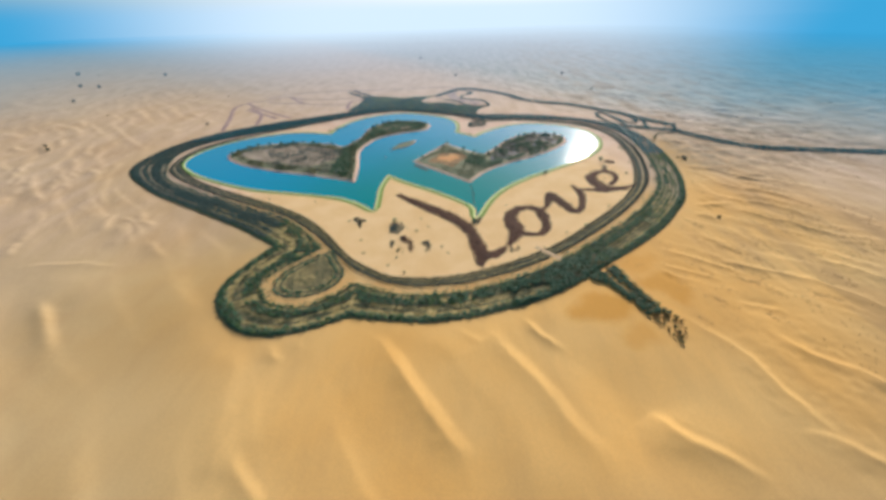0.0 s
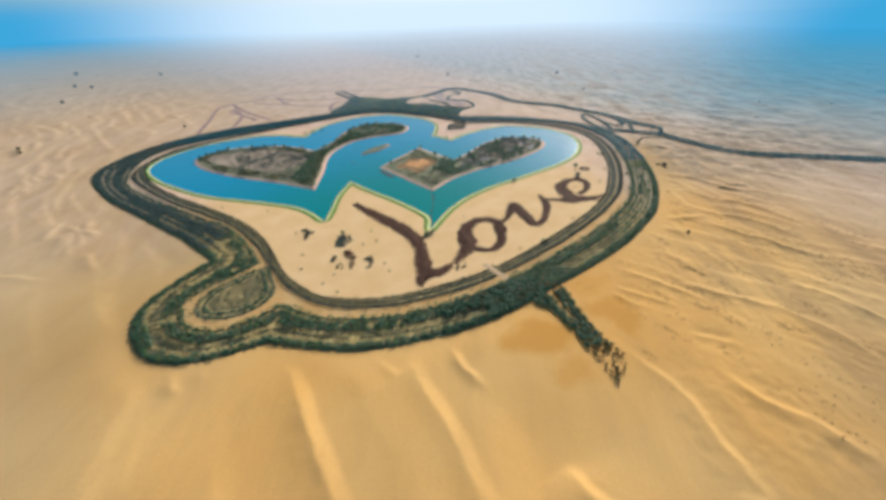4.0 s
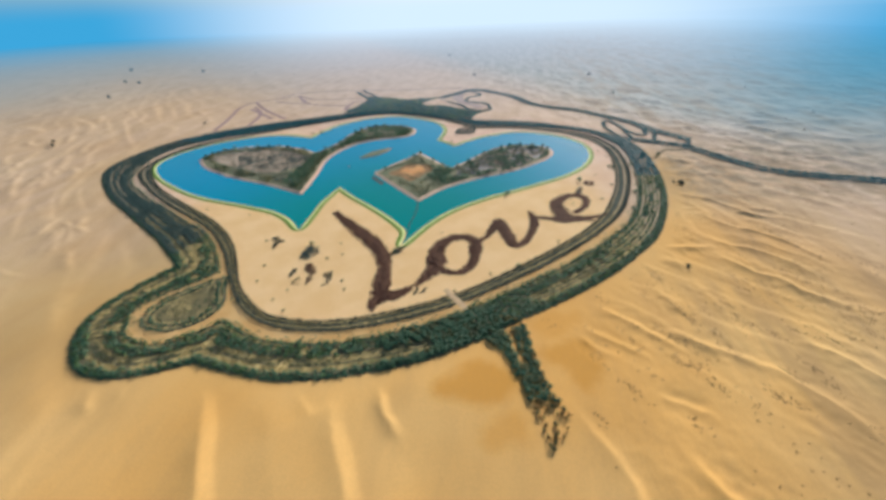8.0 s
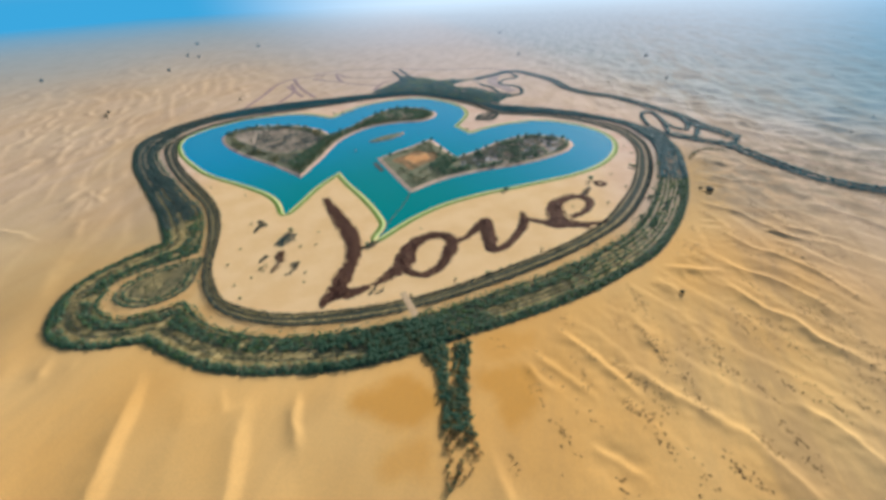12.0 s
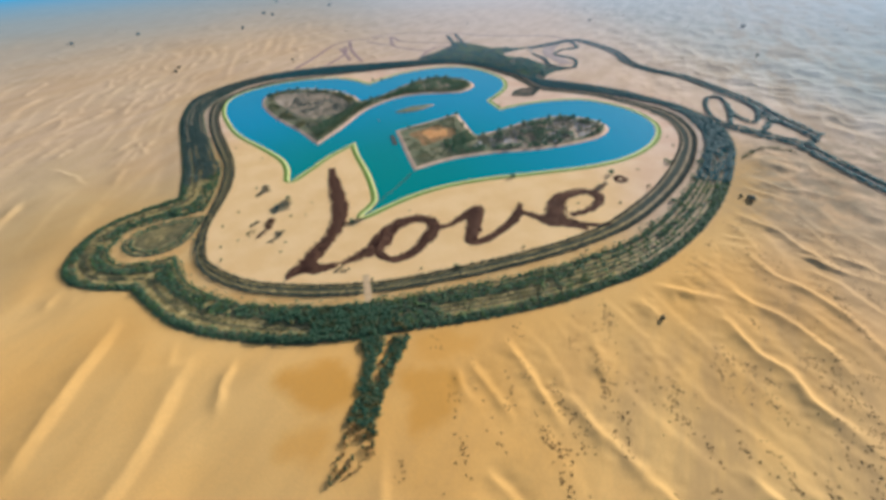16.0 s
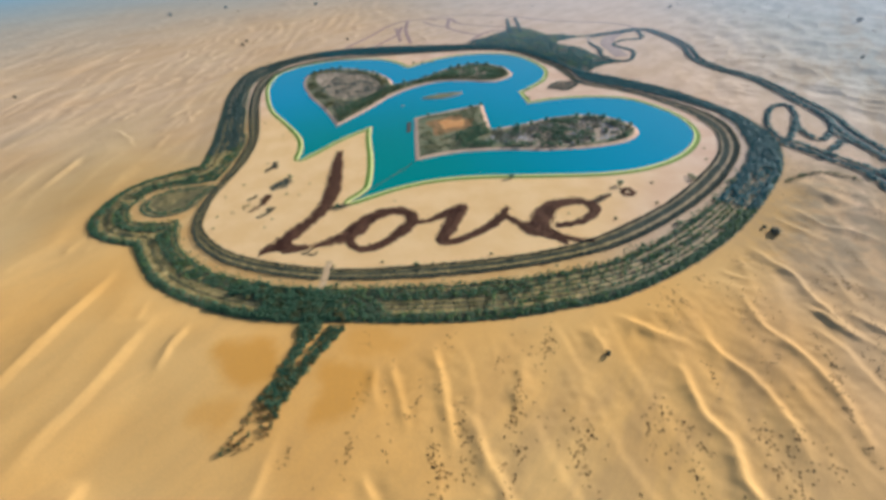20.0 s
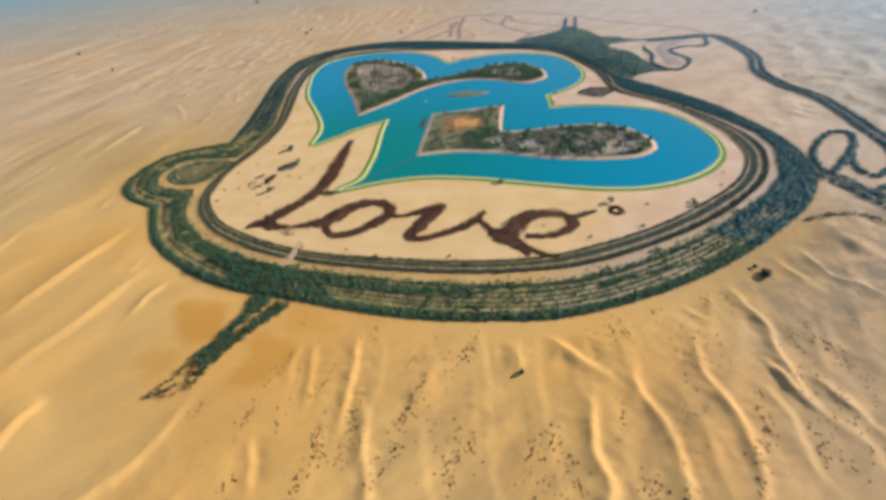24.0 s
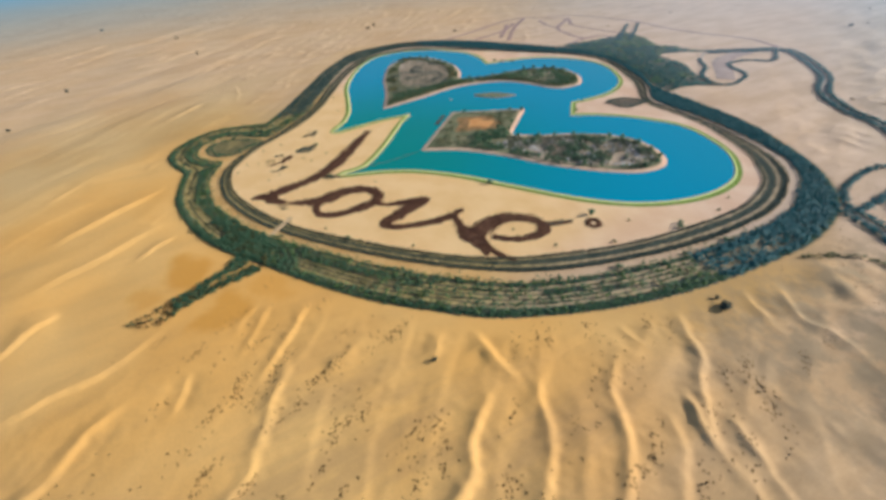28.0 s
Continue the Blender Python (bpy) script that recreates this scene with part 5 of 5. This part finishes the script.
FIGURES = (([(-51, 344, 7), (-49, 354, 11), (-51, 365, 7)], LEAF_SLATE), ([(-92, 360, 2), (-93, 370, 3), (-100, 381, 4)], LEAF_HEDGE), ([(-93, 370, 2), (-88, 374, 3)], LEAF_HEDGE),
           ([(-32, 306, 2), (-32, 315, 3), (-34, 322, 3)], LEAF_RED), ([(-34, 322, 4), (-38, 328, 6), (-42, 335, 4)], LEAF_RED), ([(-15, 305, 2), (-14, 315, 2), (-18, 322, 5)], LEAF_HEDGE),
           ([(-53, 317, 2), (-51, 325, 3)], LEAF_HEDGE), ([(-46, 306, 2), (-43, 312, 2)], LEAF_OLIVE), ([(66, 299, 2), (67, 306, 2)], LEAF_HEDGE), ([(73, 301, 2), (76, 306, 2)], LEAF_HEDGE), ([(35, 356, 4), (39, 363, 5), (43, 369, 3)], LEAF_HEDGE))
for k, (st, leaf) in enumerate(FIGURES):
    planted("planted_figure", [st], 251 + k, "small dark figure planted in shrubs on sand", leaf, "small planted figures", "planting", 1.7, False)

# ---- single trees ----
def lone_trees(spots, look_of, label):
    for x, y, h, w in spots:
        tree(x, y, h if look_of in ("dark", "lone") else 0.6 * h, w, look_of, label, "lone trees", "lone_tree")


lone_trees([(-1094, 1193, 8, 13), (-733, 694, 6, 9), (-1213, 1450, 9, 16), (-1152, 1741, 10, 20), (430, 1380, 8, 14), (-1525, 840, 9, 16), (-1443, 1018, 8, 15), (-1317, 1497, 9, 18), (-1631, 1873, 12, 24), (-1075, 205, 5, 9), (-1479, -34, 6, 12), (68, 1443, 6, 12), (-77, 2030, 10, 20)], "lone",
           "distant dark green tree on the open desert plain")
lone_trees([(303, 350, 2.4, 4.5), (369, 533, 3.6, 11.0), (361, 537, 2.4, 4.0), (-621, 7, 6, 6), (-792, 252, 5, 6), (-419, -36, 5, 6), (-760, 720, 6, 7), (-515, 850, 5, 6), (431, 1099, 5, 7)], "lone",
           "lone dark green tree on open desert sand")
lone_trees([(299, 587, 4, 5), (151, 497, 4, 6), (246, 541, 5.0, 7.0), (36, 361, 3.5, 5), (-54, 368, 4.5, 5), (-208, 775, 4, 5), (-222, 765, 4, 5), (-196, 790, 4, 5), (40, 735, 3, 4), (60, 705, 3, 4), (296, 592, 3, 4)], "dark",
           "small dark green tree on groomed sand by the lake")
lone_trees([(283, 528, 3, 3.5), (261, 485, 2.6, 3.2), (197, 387, 3, 3.2), (302, 635, 3, 3.4), (-24, 372, 2, 2.6), (-1, 312, 2, 2.6), (-28, 346, 2.2, 3.2), (-40, 305, 1.8, 2.4), (-106, 373, 2.5, 3), (-223, 441, 2.4, 3), (-52, 283, 2.2, 2.8), (-36, 270, 2.2, 2.8), (-79, 306, 2.4, 3), (-85, 330, 2.2, 2.8)],
           "olive", "small olive bush on groomed sand")
lone_trees([(-45, 295, 1.8, 2.6), (-15, 352, 2.2, 2.6), (5, 300, 2, 2.4), (78, 398, 2, 2.4), (165, 350, 2.4, 3), (100, 304, 2, 2.6), (270, 560, 2.2, 2.6), (-160, 430, 2.2, 2.6), (-300, 505, 2.2, 2.8), (295, 660, 2.2, 2.8), (225, 470, 2, 2.4), (130, 330, 2, 2.5)],
           "olive", "small olive bush on groomed sand")

lone_trees([(306, 507, 3.0, 6.0), (328, 601, 2.8, 5.0), (155, 343, 2.8, 4.5), (290, 462, 2.4, 4.0), (322, 560, 2.6, 4.5), (250, 398, 2.4, 4.0)], "dark", "dark green tree at the edge of the sand track")

# ---- desert shrubs ----
r = np.random.RandomState(21)
sp = r.rand(52000, 2) * np.array([640, 760]) + np.array([120, 40])
ok = ramp(sp[:, 0] - 0.1 * sp[:, 1], 110, 330) * ramp(np.hypot(sp[:, 0] - 372, sp[:, 1] - 535), 40, 90) * ramp(lattice(sp[:, 0] * 0.8 + sp[:, 1] * 0.6, (sp[:, 1] * 0.8 - sp[:, 0] * 0.6) * 0.35, 16, 33), 0.52, 0.85) * (0.25 + ramp(lattice(sp[:, 0], sp[:, 1], 70, 34), 0.4, 0.7))
sp = sp[r.rand(len(sp)) < 1.1 * ok * ramp(sp[:, 0] + 0.3 * sp[:, 1], 230, 330)]
# tufts that gather in the hollows between the dunes: place and count
TUFTS_WEST = [(176, 269, 3), (192, 198, 4), (199, 243, 3), (204, 235, 3), (214, 221, 4), (220, 216, 4), (225, 263, 4), (229, 255, 3), (245, 198, 3), (252, 245, 5), (254, 266, 8), (254, 306, 3), (257, 240, 9), (262, 259, 4), (265, 237, 6), (269, 224, 5), (269, 344, 8), (272, 247, 4), (272, 322, 4), (272, 333, 8), (273, 255, 4), (273, 296, 8), (275, 288, 6)]
TUFTS_MID = [(278, 280, 9), (288, 270, 6), (290, 253, 5), (300, 220, 8), (306, 217, 6), (309, 292, 8), (310, 303, 7), (315, 282, 7), (317, 237, 9), (324, 410, 4), (327, 419, 6), (328, 271, 5), (333, 244, 10), (333, 447, 5), (336, 229, 5), (336, 315, 5), (336, 336, 5), (344, 279, 6), (347, 332, 6), (351, 481, 6), (354, 372, 5), (356, 280, 5), (358, 326, 5)]
TUFTS_EAST = [(360, 271, 5), (361, 490, 4), (362, 308, 6), (377, 274, 5), (378, 393, 3), (392, 360, 4), (398, 486, 6), (400, 428, 6), (401, 328, 6), (401, 501, 12), (407, 414, 10), (408, 401, 6), (411, 387, 6), (412, 349, 4), (412, 494, 10), (414, 560, 6), (415, 532, 6), (418, 370, 4), (422, 488, 8), (426, 425, 6), (427, 460, 5), (434, 479, 5)]
tufts = np.vstack([np.array((x, y)) + r.normal(size=(int(2.4 * n), 2)) @ np.array([(2.6, -4.2), (1.6, 1.0)]) for x, y, n in TUFTS_WEST + TUFTS_MID + TUFTS_EAST])
sp = np.vstack([tufts, sp])
sp = sp[masks(sp)[0] > 5]
order = np.argsort(np.hypot(sp[:, 0] - 320, sp[:, 1] - 320))
SHRUB = [thicket("desert_shrub", np.zeros((1, 2)), 1.0, 1.3, LEAF_SAGE, 400 + k, 16, z=0.0, low=True) for k in range(5)]
zs = ground_z(sp[order[:220]])[0]
for k, (p, z) in enumerate(zip(sp[order[:220]], zs)):
    s = r.uniform(0.8, 1.7)
    ob = new("desert_shrub", SHRUB[k % 5])
    ob.matrix_world = Matrix.Translation((p[0], p[1], z - 0.05)) @ Matrix.Rotation(r.rand() * 6, 4, "Z") @ Matrix.Diagonal((s * r.uniform(0.8, 1.3), s * 0.85, s * 0.26, 1))
    tagged(ob, "low dry grey-green desert shrub on sand", "shrub", "desert shrubs")
stuff("desert_scrub", thicket("desert_scrub", sp[order[220:]], 0.4, 1.6, LEAF_SAGE, 420, 8, low=True), "scattered dry desert scrub", "scrub")
wp = r.rand(900, 2) * np.array([3200, 2600]) + np.array([-1700, 500])
dist = masks(wp)[0]
stuff("far_scrub", thicket("far_scrub", wp[(dist > 120) & (r.rand(900) < 0.25)], 3.0, 7.0, LEAF_SAGE, 421, 8, low=True), "distant dark desert bushes", "scrub")
